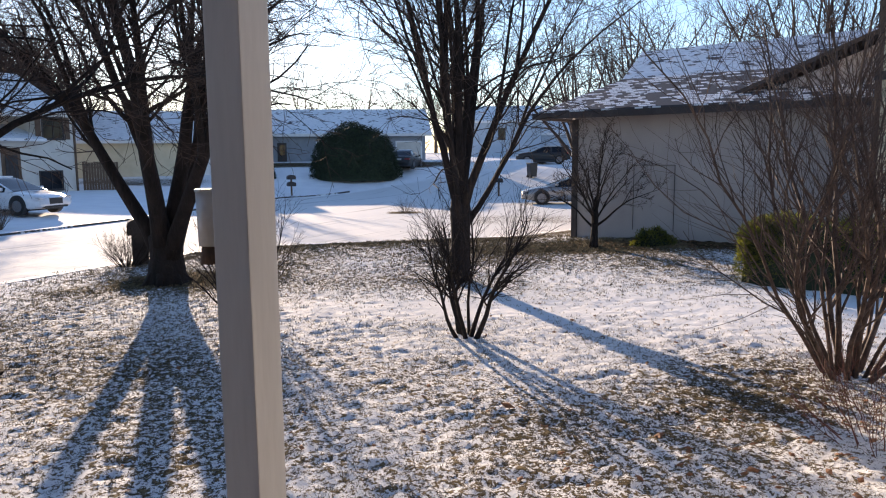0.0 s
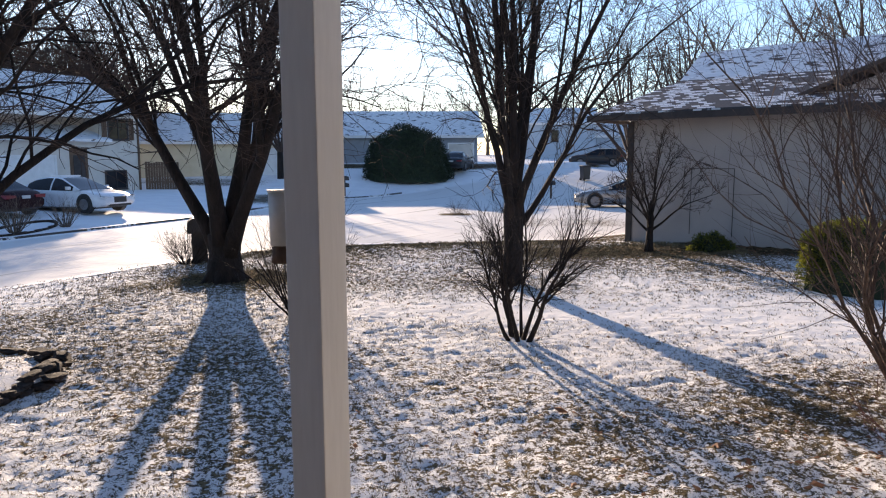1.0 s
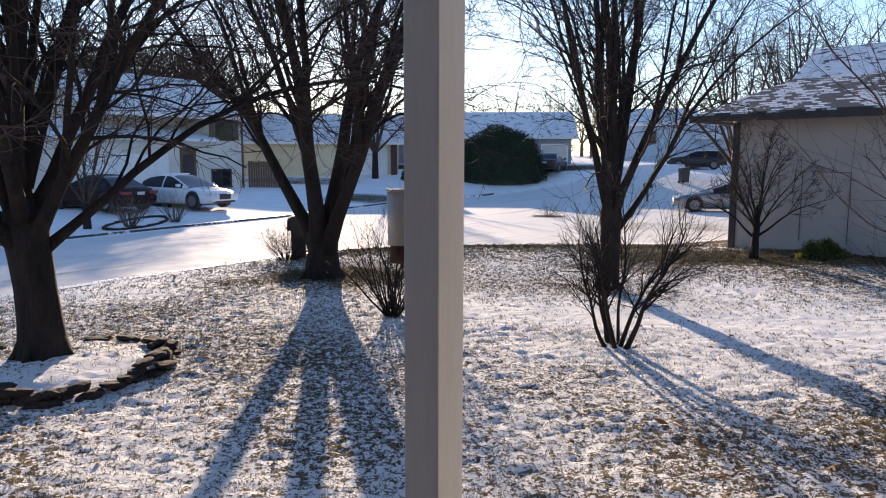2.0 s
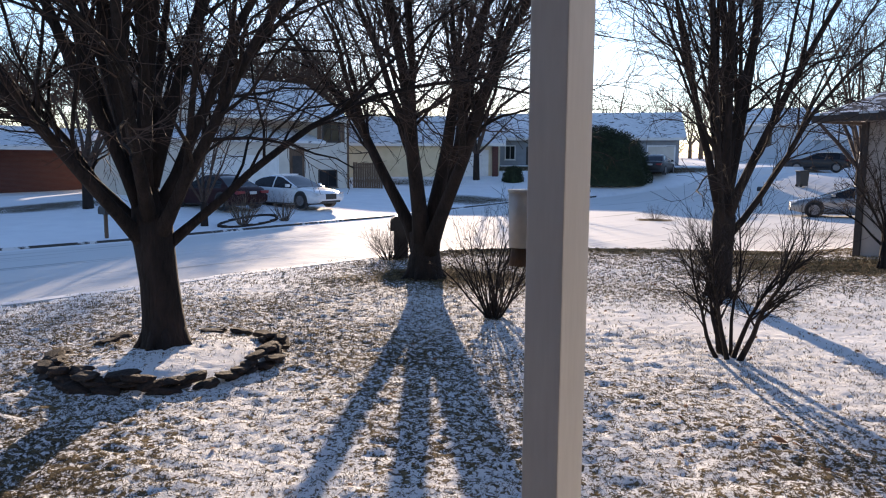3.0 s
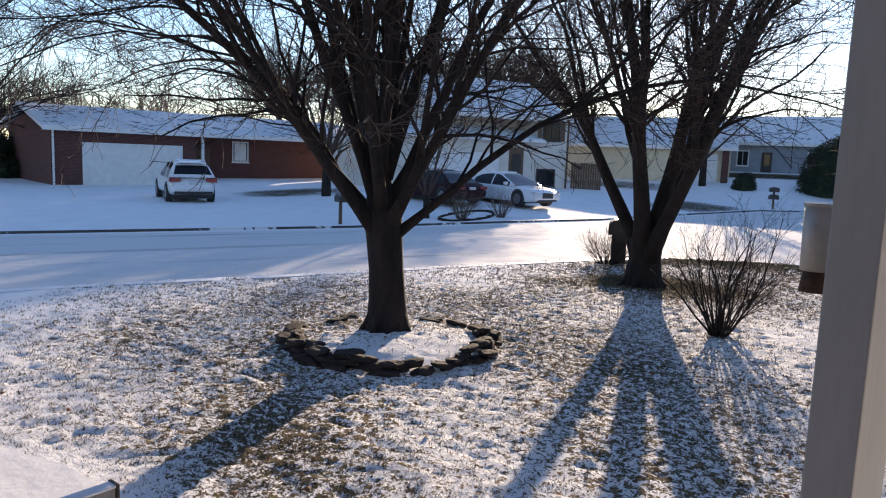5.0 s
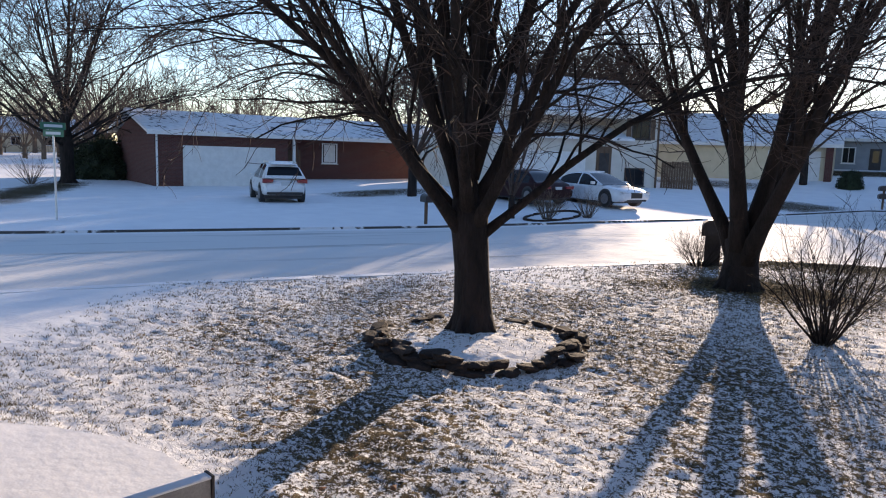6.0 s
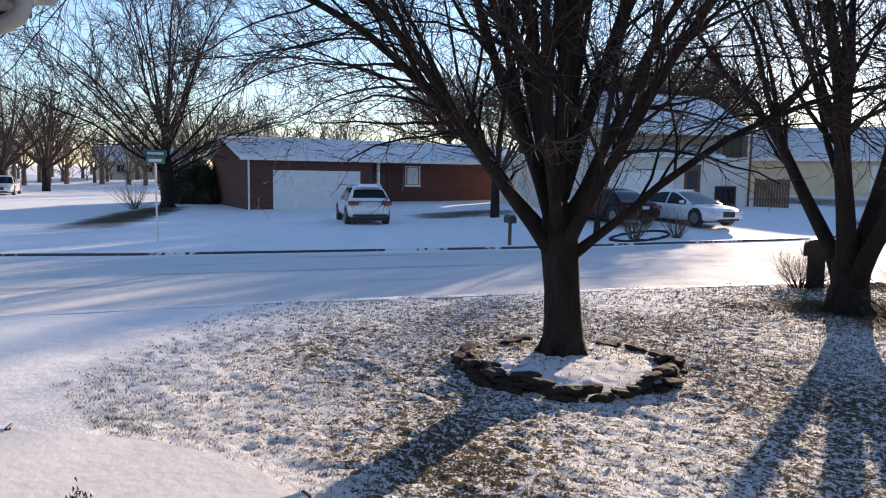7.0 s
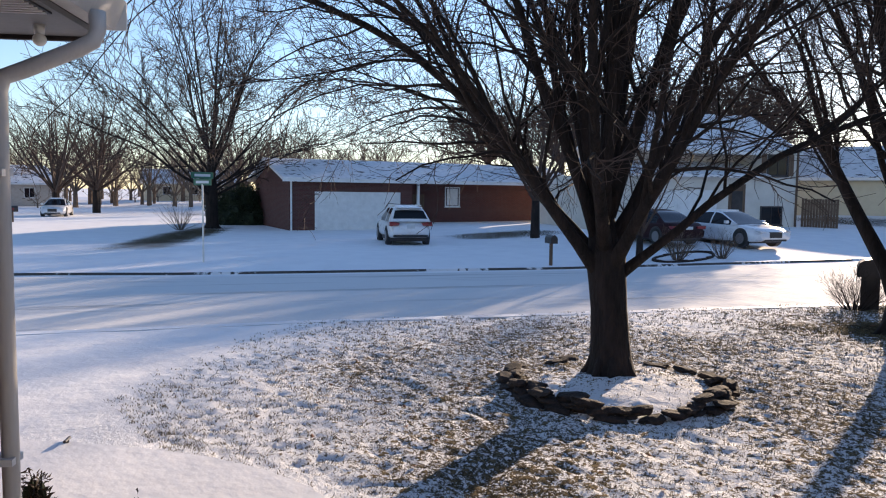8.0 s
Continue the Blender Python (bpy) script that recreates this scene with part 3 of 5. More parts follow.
# ---- stone ring ----
def stone_ring():
    """Flat dark stones stacked two or three high at the front, single and sparse at the back."""
    ob = thing("stone_ring", pose(-5.29, 5.87, 0), "ring of rough dark stones edging a snowy tree bed", "edging")
    rng = random.Random(4)
    n = 32
    for k in range(n):
        a = 2 * math.pi * k / n
        toward = math.cos(a + 0.84)              # 1: the side away from the tree bed's back
        side = math.sin(a + 0.84)
        rows = 3 if toward > 0.1 and abs(side) > 0.5 else 2 if toward > -0.35 else 1
        if rows == 1 and rng.random() < 0.25:
            continue
        for row in range(rows):
            bm = bmesh.new()
            bmesh.ops.create_icosphere(bm, subdivisions=2, radius=1.0)
            sx, sy = rng.uniform(0.10, 0.17), rng.uniform(0.06, 0.10)
            sz = rng.uniform(0.026, 0.044) if rows > 1 else rng.uniform(0.022, 0.036)
            off = Vector((rng.random() * 9, rng.random() * 9, k))
            for v in bm.verts:
                c = v.co
                c = Vector([math.copysign(abs(t) ** 0.68, t) for t in c])
                c *= 1 + 0.45 * noise.noise(c * 1.3 + off) + 0.28 * noise.noise(c * 3.6 + off)
                v.co = (c.x * sx, c.y * sy, c.z * sz)
            st = part("stone", bm, ROCK, ob)
            rr = 1.16 + rng.uniform(-0.07, 0.07) - 0.035 * row
            aa = a + row * 0.12 + rng.uniform(-0.05, 0.05)
            st.matrix_local = pose(rr * math.cos(aa), rr * math.sin(aa) * 0.98, 0.025 + row * 0.052, rng.uniform(-12, 12), rng.uniform(-10, 10), math.degrees(aa) + 90 + rng.uniform(-22, 22))


stone_ring()


# ---- porch post and the house that the camera stands at ----
HOUSE_TURN = 59.0      # its front faces this far left of +y
POST = (-0.393, 1.32)


def porch():
    ob = thing("porch_post", pose(POST[0], POST[1], 0.42, 0, 0, HOUSE_TURN + 6), "square grey-painted wooden porch post", "post")
    h = 0.0475
    bm = box(-h, -h, 0, h, h, 2.45, 0.004)
    part("shaft", bm, PAINT, ob)
    part("foot_plate", box(-h - 0.03, -h - 0.03, 0, h + 0.03, h + 0.03, 0.05, 0.004), PAINT, ob)
    g = thing("bird_feeder", pose(-0.478, 1.352, 0), "white tubular bird feeder fixed to the back of the post", "feeder")
    smooth(part("tube", cyl((0, 0, 1.915), (0, 0, 2.035), 0.028, 0.030, 24), METAL, g))
    part("cap", cyl((0, 0, 2.035), (0, 0, 2.041), 0.032, 0.032, 24), METAL, g)
    smooth(part("tray", cyl((0, 0, 1.875), (0, 0, 1.913), 0.027, 0.022, 20), BROWN, g, "brown seed tray"))
    part("bracket", cyl((0, 0, 1.90), (0.05, -0.02, 1.90), 0.006, 0.006, 8), DARK, g)


porch()


def own_house():
    ob = thing("house", pose(-3.96, 0.13, 0, 0, 0, HOUSE_TURN), "white-trimmed porch and wing of the house", "house")
    part("wall", box(-0.2, -5.0, 0, 0, 0, 2.75), BRICK_RED, ob)
    part("wall", box(-6.0, -0.2, 0, -0.2, 0, 2.75), BRICK_RED, ob)
    # unseen front wall, added white and close to bounce sun onto the post
    part("wall", box(0.0, -4.6, 0, 9.0, -4.4, 2.87), WHITE, ob)
    part("porch_floor", box(0.0, -4.5, -0.1, 2.95, -2.25, 0.42, 0.01), CONCRETE, ob)
    part("soffit", box(-0.02, -2.0, 2.75, 0.335, 0.36, 2.775), SHADED_SOFFIT, ob)
    part("soffit", box(-6.0, 0.0, 2.75, -0.02, 0.36, 2.775), SHADED_SOFFIT, ob)
    part("fascia", box(-6.0, 0.36, 2.73, 0.34, 0.385, 2.93), TRIM_DARK, ob)
    # ceiling in the same shade-dark grey, so less light bounces onto the post
    part("porch_ceiling", box(0.0, -4.7, 2.87, 3.0, -2.25, 2.9), SHADED_SOFFIT, ob)
    part("beam", box(0.34, -2.49, 2.74, 2.95, -2.37, 2.87), WHITE, ob)
    part("fascia", box(0.6, -2.25, 2.80, 3.02, -2.22, 3.0), WHITE, ob)
    # roofs over the wing and the porch
    part("roof", prism([(-6.2, 2.95), (0.45, 2.95), (-2.8, 4.3)], "y", -5.0, 0.4), ROOF_SNOW, ob)
    part("roof", prism([(-9.0, 3.4), (-9.0, 4.6), (-7.0, 4.6), (-2.2, 3.02), (-2.2, 2.96), (-5.0, 2.96)], "x", 0.6, 3.1), ROOF_SNOW, ob)
    v = part("soffit_vent", box(0.12, -0.45, 2.742, 0.31, -0.1, 2.75), DARK, ob)
    for k in range(9):
        part("slat", box(0.13, -0.442 + k * 0.038, 2.736, 0.30, -0.430 + k * 0.038, 2.744), WHITE, v)
    # gutter with an open trough, a mitred end, and its downspout
    prof = [(0.47, 2.90), (0.47, 2.775), (0.545, 2.775), (0.575, 2.83), (0.6, 2.90), (0.588, 2.90), (0.562, 2.835), (0.538, 2.787), (0.482, 2.787), (0.482, 2.90)]
    g = part("gutter", prism([(a - 0.13, b) for a, b in prof], "y", -2.0, 0.30), PAINT, ob, "pale metal gutter")
    part("end_cap", box(0.338, 0.30, 2.773, 0.47, 0.312, 2.9), WHITE, g)
    path = [Vector(p) for p in ((0.44, 0.02, 2.79), (0.44, 0.02, 2.71), (0.425, 0.01, 2.665), (0.37, 0.0, 2.63), (0.16, -0.03, 2.53), (0.09, -0.04, 2.50), (0.075, -0.05, 2.44), (0.072, -0.05, 2.2), (0.072, -0.05, 0.05))]
    smooth(part("downspout", tubes([(path, [0.034] * len(path), 12)]), PAINT, ob, "pale metal downspout"))
    for z in (2.1, 0.9):
        part("strap", box(0.0, -0.1, z, 0.1, 0.0, z + 0.03), WHITE, ob)
    f = thing("floodlight", pose(-3.96, 0.13, 0, 0, 0, HOUSE_TURN) @ pose(0.16, 0.14, 2.75), "bare white floodlight bulb under the eave", "lamp")
    smooth(part("socket", cyl((0, 0, 0), (0, 0, -0.04), 0.024, 0.02, 14), WHITE, f))
    bm = bmesh.new()
    bmesh.ops.create_uvsphere(bm, u_segments=16, v_segments=10, radius=0.028, matrix=pose(0, 0, -0.062))
    smooth(part("bulb", bm, BULB, f, "frosted glass bulb"))
    # a snow-topped low wall at the end of the walk
    lw = thing("low_wall", pose(-3.96, 0.13, 0, 0, 0, HOUSE_TURN) @ pose(1.5, 0.66, 0, 0, 0, 209), "low concrete garden wall topped with snow", "wall")
    part("body", box(0, 0, -0.05, 1.3, 0.07, 0.31, 0.006), CONCRETE, lw)
    part("snow_cap", box(-0.004, -0.004, 0.31, 1.304, 0.074, 0.325, 0.006), SNOW, lw)
    for x in (-0.018, 1.301):
        part("end_strip", box(x, -0.01, -0.05, x + 0.017, 0.08, 0.33, 0.003), TRIM_DARK, lw, "dark metal end strip")


own_house()


def walkway():
    """The snowed-over front walk, a slab a little proud of the lawn."""
    outline = [(-7.6, -0.4), (-6.9, 0.45), (-6.5, 0.9), (-6.05, 1.3), (-5.6, 1.62), (-5.15, 1.84), (-4.7, 1.98), (-4.3, 1.99), (-3.9, 1.86), (-3.3, 1.45), (-2.6, 0.6), (-4.2, -0.6)]
    bm = prism(outline, "z", -0.06, 0.075)
    bmesh.ops.bevel(bm, geom=[e for e in bm.edges if all(v.co.z > 0 for v in e.verts)], offset=0.02, segments=2, affect="EDGES")
    tagged(mesh_object("pavement", bm, SNOW), "curved front walk under smooth snow", "pavement", kind="structure")


walkway()


# ---- houses ----
def window(parent, x, z, w, h, y, frame_mat=WHITE, mullions=1, shutters=None):
    """A window in a wall whose face is at y, looking towards -y: frame, sill and panes."""
    t = 0.07
    bm = box(x - w / 2, y - 0.05, z, x - w / 2 + t, y + 0.03, z + h)
    box(x + w / 2 - t, y - 0.05, z, x + w / 2, y + 0.03, z + h, bm=bm)
    box(x - w / 2 + t, y - 0.05, z + h - t, x + w / 2 - t, y + 0.03, z + h, bm=bm)
    box(x - w / 2 + t, y - 0.05, z, x + w / 2 - t, y + 0.03, z + t, bm=bm)
    fr = part("window", bm, frame_mat, parent)
    n = mullions + 1
    pw = (w - 2 * t) / n
    for k in range(n):
        a = x - w / 2 + t + k * pw
        part("pane", box(a + 0.015, y - 0.012, z + t, a + pw - 0.015, y - 0.004, z + h - t), GLASS, fr)
        if k:
            part("mullion", box(a - 0.015, y - 0.04, z + t, a + 0.015, y + 0.02, z + h - t), frame_mat, fr)
    part("sill", box(x - w / 2 - 0.05, y - 0.09, z - 0.05, x + w / 2 + 0.05, y + 0.02, z), frame_mat, fr)
    if shutters:
        for s in (-1, 1):
            part("shutter", box(x + s * (w / 2 + 0.22) - 0.17, y - 0.035, z, x + s * (w / 2 + 0.22) + 0.17, y - 0.003, z + h), shutters, parent)


def garage_door(parent, x0, x1, z0, h, y, mat=WHITE, rows=4, cols=4):
    d = part("garage_door", box(x0, y - 0.02, z0, x1, y - 0.005, z0 + h), mat, parent)
    ph, pw = h / rows, (x1 - x0) / cols
    for r in range(rows):
        for c in range(cols):
            part("panel", box(x0 + c * pw + 0.07, y - 0.035, z0 + r * ph + 0.06, x0 + (c + 1) * pw - 0.07, y - 0.02, z0 + (r + 1) * ph - 0.06, 0.006), mat, d)
    bm = box(x0 - 0.12, y - 0.045, z0, x0, y, z0 + h + 0.12)
    box(x1, y - 0.045, z0, x1 + 0.12, y, z0 + h + 0.12, bm=bm)
    box(x0, y - 0.045, z0 + h, x1, y, z0 + h + 0.12, bm=bm)
    part("door_frame", bm, WHITE, parent)


def gable_roof(parent, x0, x1, y0, y1, ze, zr, over=0.45, mat=ROOF_SNOW, wallmat=None, axis="x"):
    """A gable roof with real thickness, its ridge along the axis, and the gable walls under it."""
    lo, hi, a, b = (x0, x1, y0, y1) if axis == "x" else (y0, y1, x0, x1)
    m = (a + b) / 2
    k = (zr - ze) / (m - a)
    chevron = [(a - over, ze - over * k + 0.05), (m, zr + 0.05), (b + over, ze - over * k + 0.05), (b + over, ze - over * k + 0.22), (m, zr + 0.22), (a - over, ze - over * k + 0.22)]
    part("roof", prism(chevron, axis, lo - over, hi + over), mat, parent)
    if wallmat:
        for p in (lo, hi - 0.15):
            part("gable", prism([(a, ze), (b, ze), (m, zr)], axis, p, p + 0.15), wallmat, parent)
    f = over + 0.02
    if axis == "x":
        part("fascia", box(lo - over, a - f, ze - over * k - 0.02, hi + over, a - f + 0.03, ze - over * k + 0.16), WHITE, parent)


def brick_ranch():
    """The red brick house across the street, with the driveway garage."""
    ob = thing("house", pose(-38.4, 17.8, -0.27, 0, 0, 79), "red brick ranch house with a white garage door and snowy roof", "house")
    part("wall", box(0, 0, -0.3, 7.7, 9, 3.0), BRICK_RED, ob)
    part("wall", box(7.7, 1.6, -0.3, 20.0, 9, 3.0), BRICK_RED, ob)
    gable_roof(ob, 0, 20.0, 0.0, 9.0, 3.0, 4.15, 0.5, ROOF_SNOW, BRICK_RED)
    part("garage_recess", box(1.5, -0.004, -0.1, 6.9, 0.0, 2.3), WHITE, ob)
    garage_door(ob, 1.7, 6.7, 0.0, 2.15, -0.004)
    part("downspout", box(0.05, -0.1, 0, 0.14, -0.01, 2.9), WHITE, ob)
    part("porch_column", box(8.1, 0.1, 0, 8.25, 0.25, 2.9), WHITE, ob)
    window(ob, 11.3, 1.4, 1.1, 1.3, 1.6)
    part("curtain", box(10.9, 1.575, 1.5, 11.7, 1.582, 2.6), WHITE, ob, "pale drawn curtain")
    part("front_door", box(8.3, 1.55, 0.1, 9.25, 1.6, 2.2), BROWN, ob)
    part("roof_vent", box(9.6, 3.0, 3.6, 10.3, 3.5, 4.1), TRIM_DARK, ob)


def split_level():
    """The white two-storey house with its garage to the street."""
    ob = thing("house", pose(-26.4, 30.0, 0.05, 0, 0, 67), "white split-level house with brown entry and snowy roofs", "house")
    part("wall", box(0, 0.0, -0.4, 10.8, 8, 3.1), SIDING_WHITE, ob)
    part("wall", box(10.8, 0.0, -0.4, 13.0, 9, 4.7), SIDING_WHITE, ob)
    part("wall", box(3.5, 2.5, 3.1, 10.8, 9, 4.7), SIDING_WHITE, ob)
    part("roof", prism([(-0.5, 3.05), (2.6, 3.95), (2.6, 4.1), (-0.5, 3.2)], "x", -0.4, 10.8), ROOF_SNOW, ob)
    gable_roof(ob, 3.5, 13.0, 0.6, 9.4, 4.65, 7.0, 0.45, ROOF_SNOW, SIDING_WHITE)
    garage_door(ob, 2.6, 7.5, 0.05, 2.15, 0.0)
    part("entry", box(8.4, -0.03, 0.2, 9.5, 0.0, 2.7), BROWN, ob)
    part("entry_door", box(8.6, -0.06, 0.25, 9.3, -0.03, 2.3), TRIM_DARK, ob)
    window(ob, 11.6, 3.2, 1.4, 1.25, 0.0, TRIM_DARK, 1, BROWN)
    window(ob, 11.3, 0.35, 1.5, 1.1, 0.0, TRIM_DARK)
    part("downspout", box(12.9, -0.09, 0, 13.0, -0.01, 4.6), BROWN, ob)
    # board fence beside it
    fence = thing("fence", pose(-21.2, 42.4, ground_at(-21.2, 42.4), 0, 0, 28), "weathered brown board fence", "fence")
    rng = random.Random(2)
    for k in range(13):
        part("board", box(k * 0.15, 0, -0.2, k * 0.15 + 0.14, 0.02, 1.65 + rng.uniform(-0.03, 0.03)), BROWN, fence)
    for z in (0.4, 1.3):
        part("rail", box(0, 0.02, z, 1.95, 0.06, z + 0.09), BROWN, fence)


def cream_house():
    ob = thing("house", pose(-23.5, 50.0, 0.55, 0, 0, 14), "cream house with a white garage and snowy roof", "house")
    part("wall", box(-4.5, 0, -0.6, 9.8, 8, 2.9), SIDING_CREAM, ob)
    gable_roof(ob, -4.5, 9.8, 0, 8, 2.9, 4.9, 0.5, ROOF_SNOW, SIDING_CREAM)
    garage_door(ob, 5.9, 8.9, 0.05, 2.2, 0.0)
    part("pillar", box(9.3, -0.35, -0.3, 9.75, 0.0, 2.9), BRICK_RED, ob)


def grey_house():
    ob = thing("house", pose(-16.0, 59.0, 1.2, 0, 0, 7), "long grey house with a snow-covered roof", "house")
    part("wall", box(0, 0, -0.9, 14.8, 9, 2.85), SIDING_GREY, ob)
    gable_roof(ob, 0, 14.8, 0, 9, 2.85, 4.9, 0.5, ROOF_SNOW, SIDING_WHITE)
    part("front_door", box(2.55, -0.04, 0.0, 3.3, 0.0, 2.1), TRIM_DARK, ob)
    part("screen", box(2.75, -0.055, 1.1, 3.15, -0.04, 1.95), GLASS, ob)
    window(ob, 1.2, 1.0, 0.9, 1.2, 0.0)
    window(ob, 6.5, 1.0, 1.6, 1.2, 0.0)
    garage_door(ob, 12.4, 14.4, 0.0, 2.1, 0.0, SIDING_WHITE)


def blue_house():
    ob = thing("house", pose(3.0, 76.0, 1.7, 0, 0, -4), "pale blue two-storey house with a snowy roof", "house")
    part("wall", box(0, 0, -0.9, 7.5, 8, 4.0), SIDING_BLUE, ob)
    gable_roof(ob, 0, 7.5, 0, 8, 4.0, 5.6, 0.4, ROOF_SNOW, SIDING_BLUE)
    window(ob, 3.4, 2.1, 0.8, 1.2, 0.0, TRIM_DARK)
    part("wall", box(7.5, 1.0, -0.9, 17.0, 8, 2.7), SIDING_BLUE, ob)
    gable_roof(ob, 7.5, 17.0, 1, 8, 2.7, 4.3, 0.4, ROOF_SNOW, SIDING_BLUE)


def neighbour():
    """The stuccoed house next door: its shaded side wall, flared roof and cross gable."""
    ob = thing("house", pose(3.42, 18.1, 0.0, 0, 0, -38), "taupe stucco house with a partly snow-covered shingle roof", "house")
    part("wall", box(0, 0, -0.3, 14.0, 10, 3.08), SIDING_TAUPE, ob)
    ze = 3.12
    # roof: shallow flared hip at the near end, steeper gable above it
    def slab(name, pts, mat):
        bm = bmesh.new()
        lo, hi = [bm.verts.new(p) for p in pts], [bm.verts.new((p[0], p[1], p[2] + 0.13)) for p in pts]
        bm.faces.new(lo[::-1]), bm.faces.new(hi)
        for i in range(len(pts)):
            j = (i + 1) % len(pts)
            bm.faces.new((lo[i], lo[j], hi[j], hi[i]))
        return part(name, bm, mat, ob)
    m1, m2 = (0.25, 2.2, ze + 0.88), (-0.35, 5.0, ze + 1.98)
    slab("roof", [(-0.75, -0.55, ze - 0.05), (14.2, -0.55, ze - 0.05), (14.2, 2.2, ze + 0.88), m1], ROOF_PART)
    slab("roof", [m1, (14.2, 2.2, ze + 0.88), (14.2, 5.0, ze + 1.98), m2], ROOF_MOST)
    slab("roof", [m2, (14.2, 5.0, ze + 1.98), (14.2, 10.5, ze - 0.05), (-0.75, 10.5, ze - 0.05), (0.25, 8.0, ze + 0.88)], ROOF_SNOW)
    slab("roof", [(-0.75, -0.55, ze - 0.05), m1, (0.25, 8.0, ze + 0.88), (-0.75, 10.5, ze - 0.05)], ROOF_PART)
    slab("gable", [m1, m2, (0.25, 8.0, ze + 0.88)], TRIM_DARK)
    part("gutter", box(-0.75, -0.66, ze - 0.12, 14.2, -0.56, ze + 0.03), TRIM_DARK, ob)
    part("gutter", box(-0.86, -0.66, ze - 0.12, -0.76, 10.5, ze + 0.03), TRIM_DARK, ob)
    part("soffit", box(-0.75, -0.55, ze - 0.09, 14.2, -0.01, ze - 0.06), TRIM_DARK, ob)
    part("corner_board", box(-0.05, -0.05, 0, 0.10, -0.004, 3.0), TRIM_DARK, ob)
    # cross gable
    part("gable", prism([(3.9, ze + 0.12), (9.4, ze + 0.12), (6.65, ze + 1.2)], "y", 0.35, 0.5), SIDING_TAUPE, ob)
    part("gable_roof", prism([(3.3, ze + 0.05), (6.65, ze + 1.36), (10.0, ze + 0.05), (10.0, ze + 0.13), (6.65, ze + 1.45), (3.3, ze + 0.13)], "y", 0.1, 4.0), TRIM_DARK, ob)
    # trellis frame against the wall
    bm = box(1.6, -0.032, 0.3, 1.612, -0.02, 1.85)
    box(2.6, -0.032, 0.3, 2.612, -0.02, 1.85, bm=bm)
    box(1.6, -0.032, 1.85, 2.612, -0.02, 1.862, bm=bm)
    part("trellis", bm, TRIM_DARK, ob)
    smooth(part("porch_lamp", cyl((-0.12, 0.25, 2.1), (-0.12, 0.25, 2.5), 0.09, 0.07, 12), BULB, ob))
    # pale sided wing with its boards
    w = thing("house_wing", pose(3.42, 18.1, 0, 0, 0, -38) @ pose(6.7, -1.3, 0), "pale beige lap-sided wing of the next house", "house")
    part("wall", box(0.02, 0.02, -0.2, 6, 1.2, 6.4), SIDING_CREAM, w)
    for k in range(58):
        bd = part("board", prism([(0.0, k * 0.11), (0.022, k * 0.11 + 0.11), (0.03, k * 0.11 + 0.11), (0.03, k * 0.11)], "x", 0.09, 6.0), SIDING_CREAM, w)
    part("corner_board", box(-0.02, -0.03, -0.2, 0.09, 0.06, 6.4), BROWN, w)
    part("band", box(-0.03, -0.05, 3.4, 6, 0.0, 3.55), TRIM_DARK, w)


brick_ranch()
split_level()
cream_house()
grey_house()
blue_house()
neighbour()


def far_house(x, y, turn, w, d, h, mat, label):
    ob = thing("house", pose(x, y, float(height(x, y)), 0, 0, turn), label, "house")
    part("wall", box(0, 0, -0.5, w, d, h), mat, ob)
    gable_roof(ob, 0, w, 0, d, h, h + 1.9, 0.5, ROOF_SNOW, mat)
    for k in range(3):
        window(ob, w * (0.2 + 0.3 * k), 1.0, 1.2, 1.2, 0.0)


far_house(-96, 3, 96, 12, 8, 2.8, BRICK_TAN, "low tan brick house down the street")
far_house(-112, 30, 80, 13, 8, 2.8, SIDING_CREAM, "low cream house down the street")
far_house(-84, 44, 60, 14, 8, 2.8, SIDING_WHITE, "low white house behind trees")
far_house(20, 62, -20, 14, 8, 2.8, SIDING_WHITE, "low white house behind the truck")


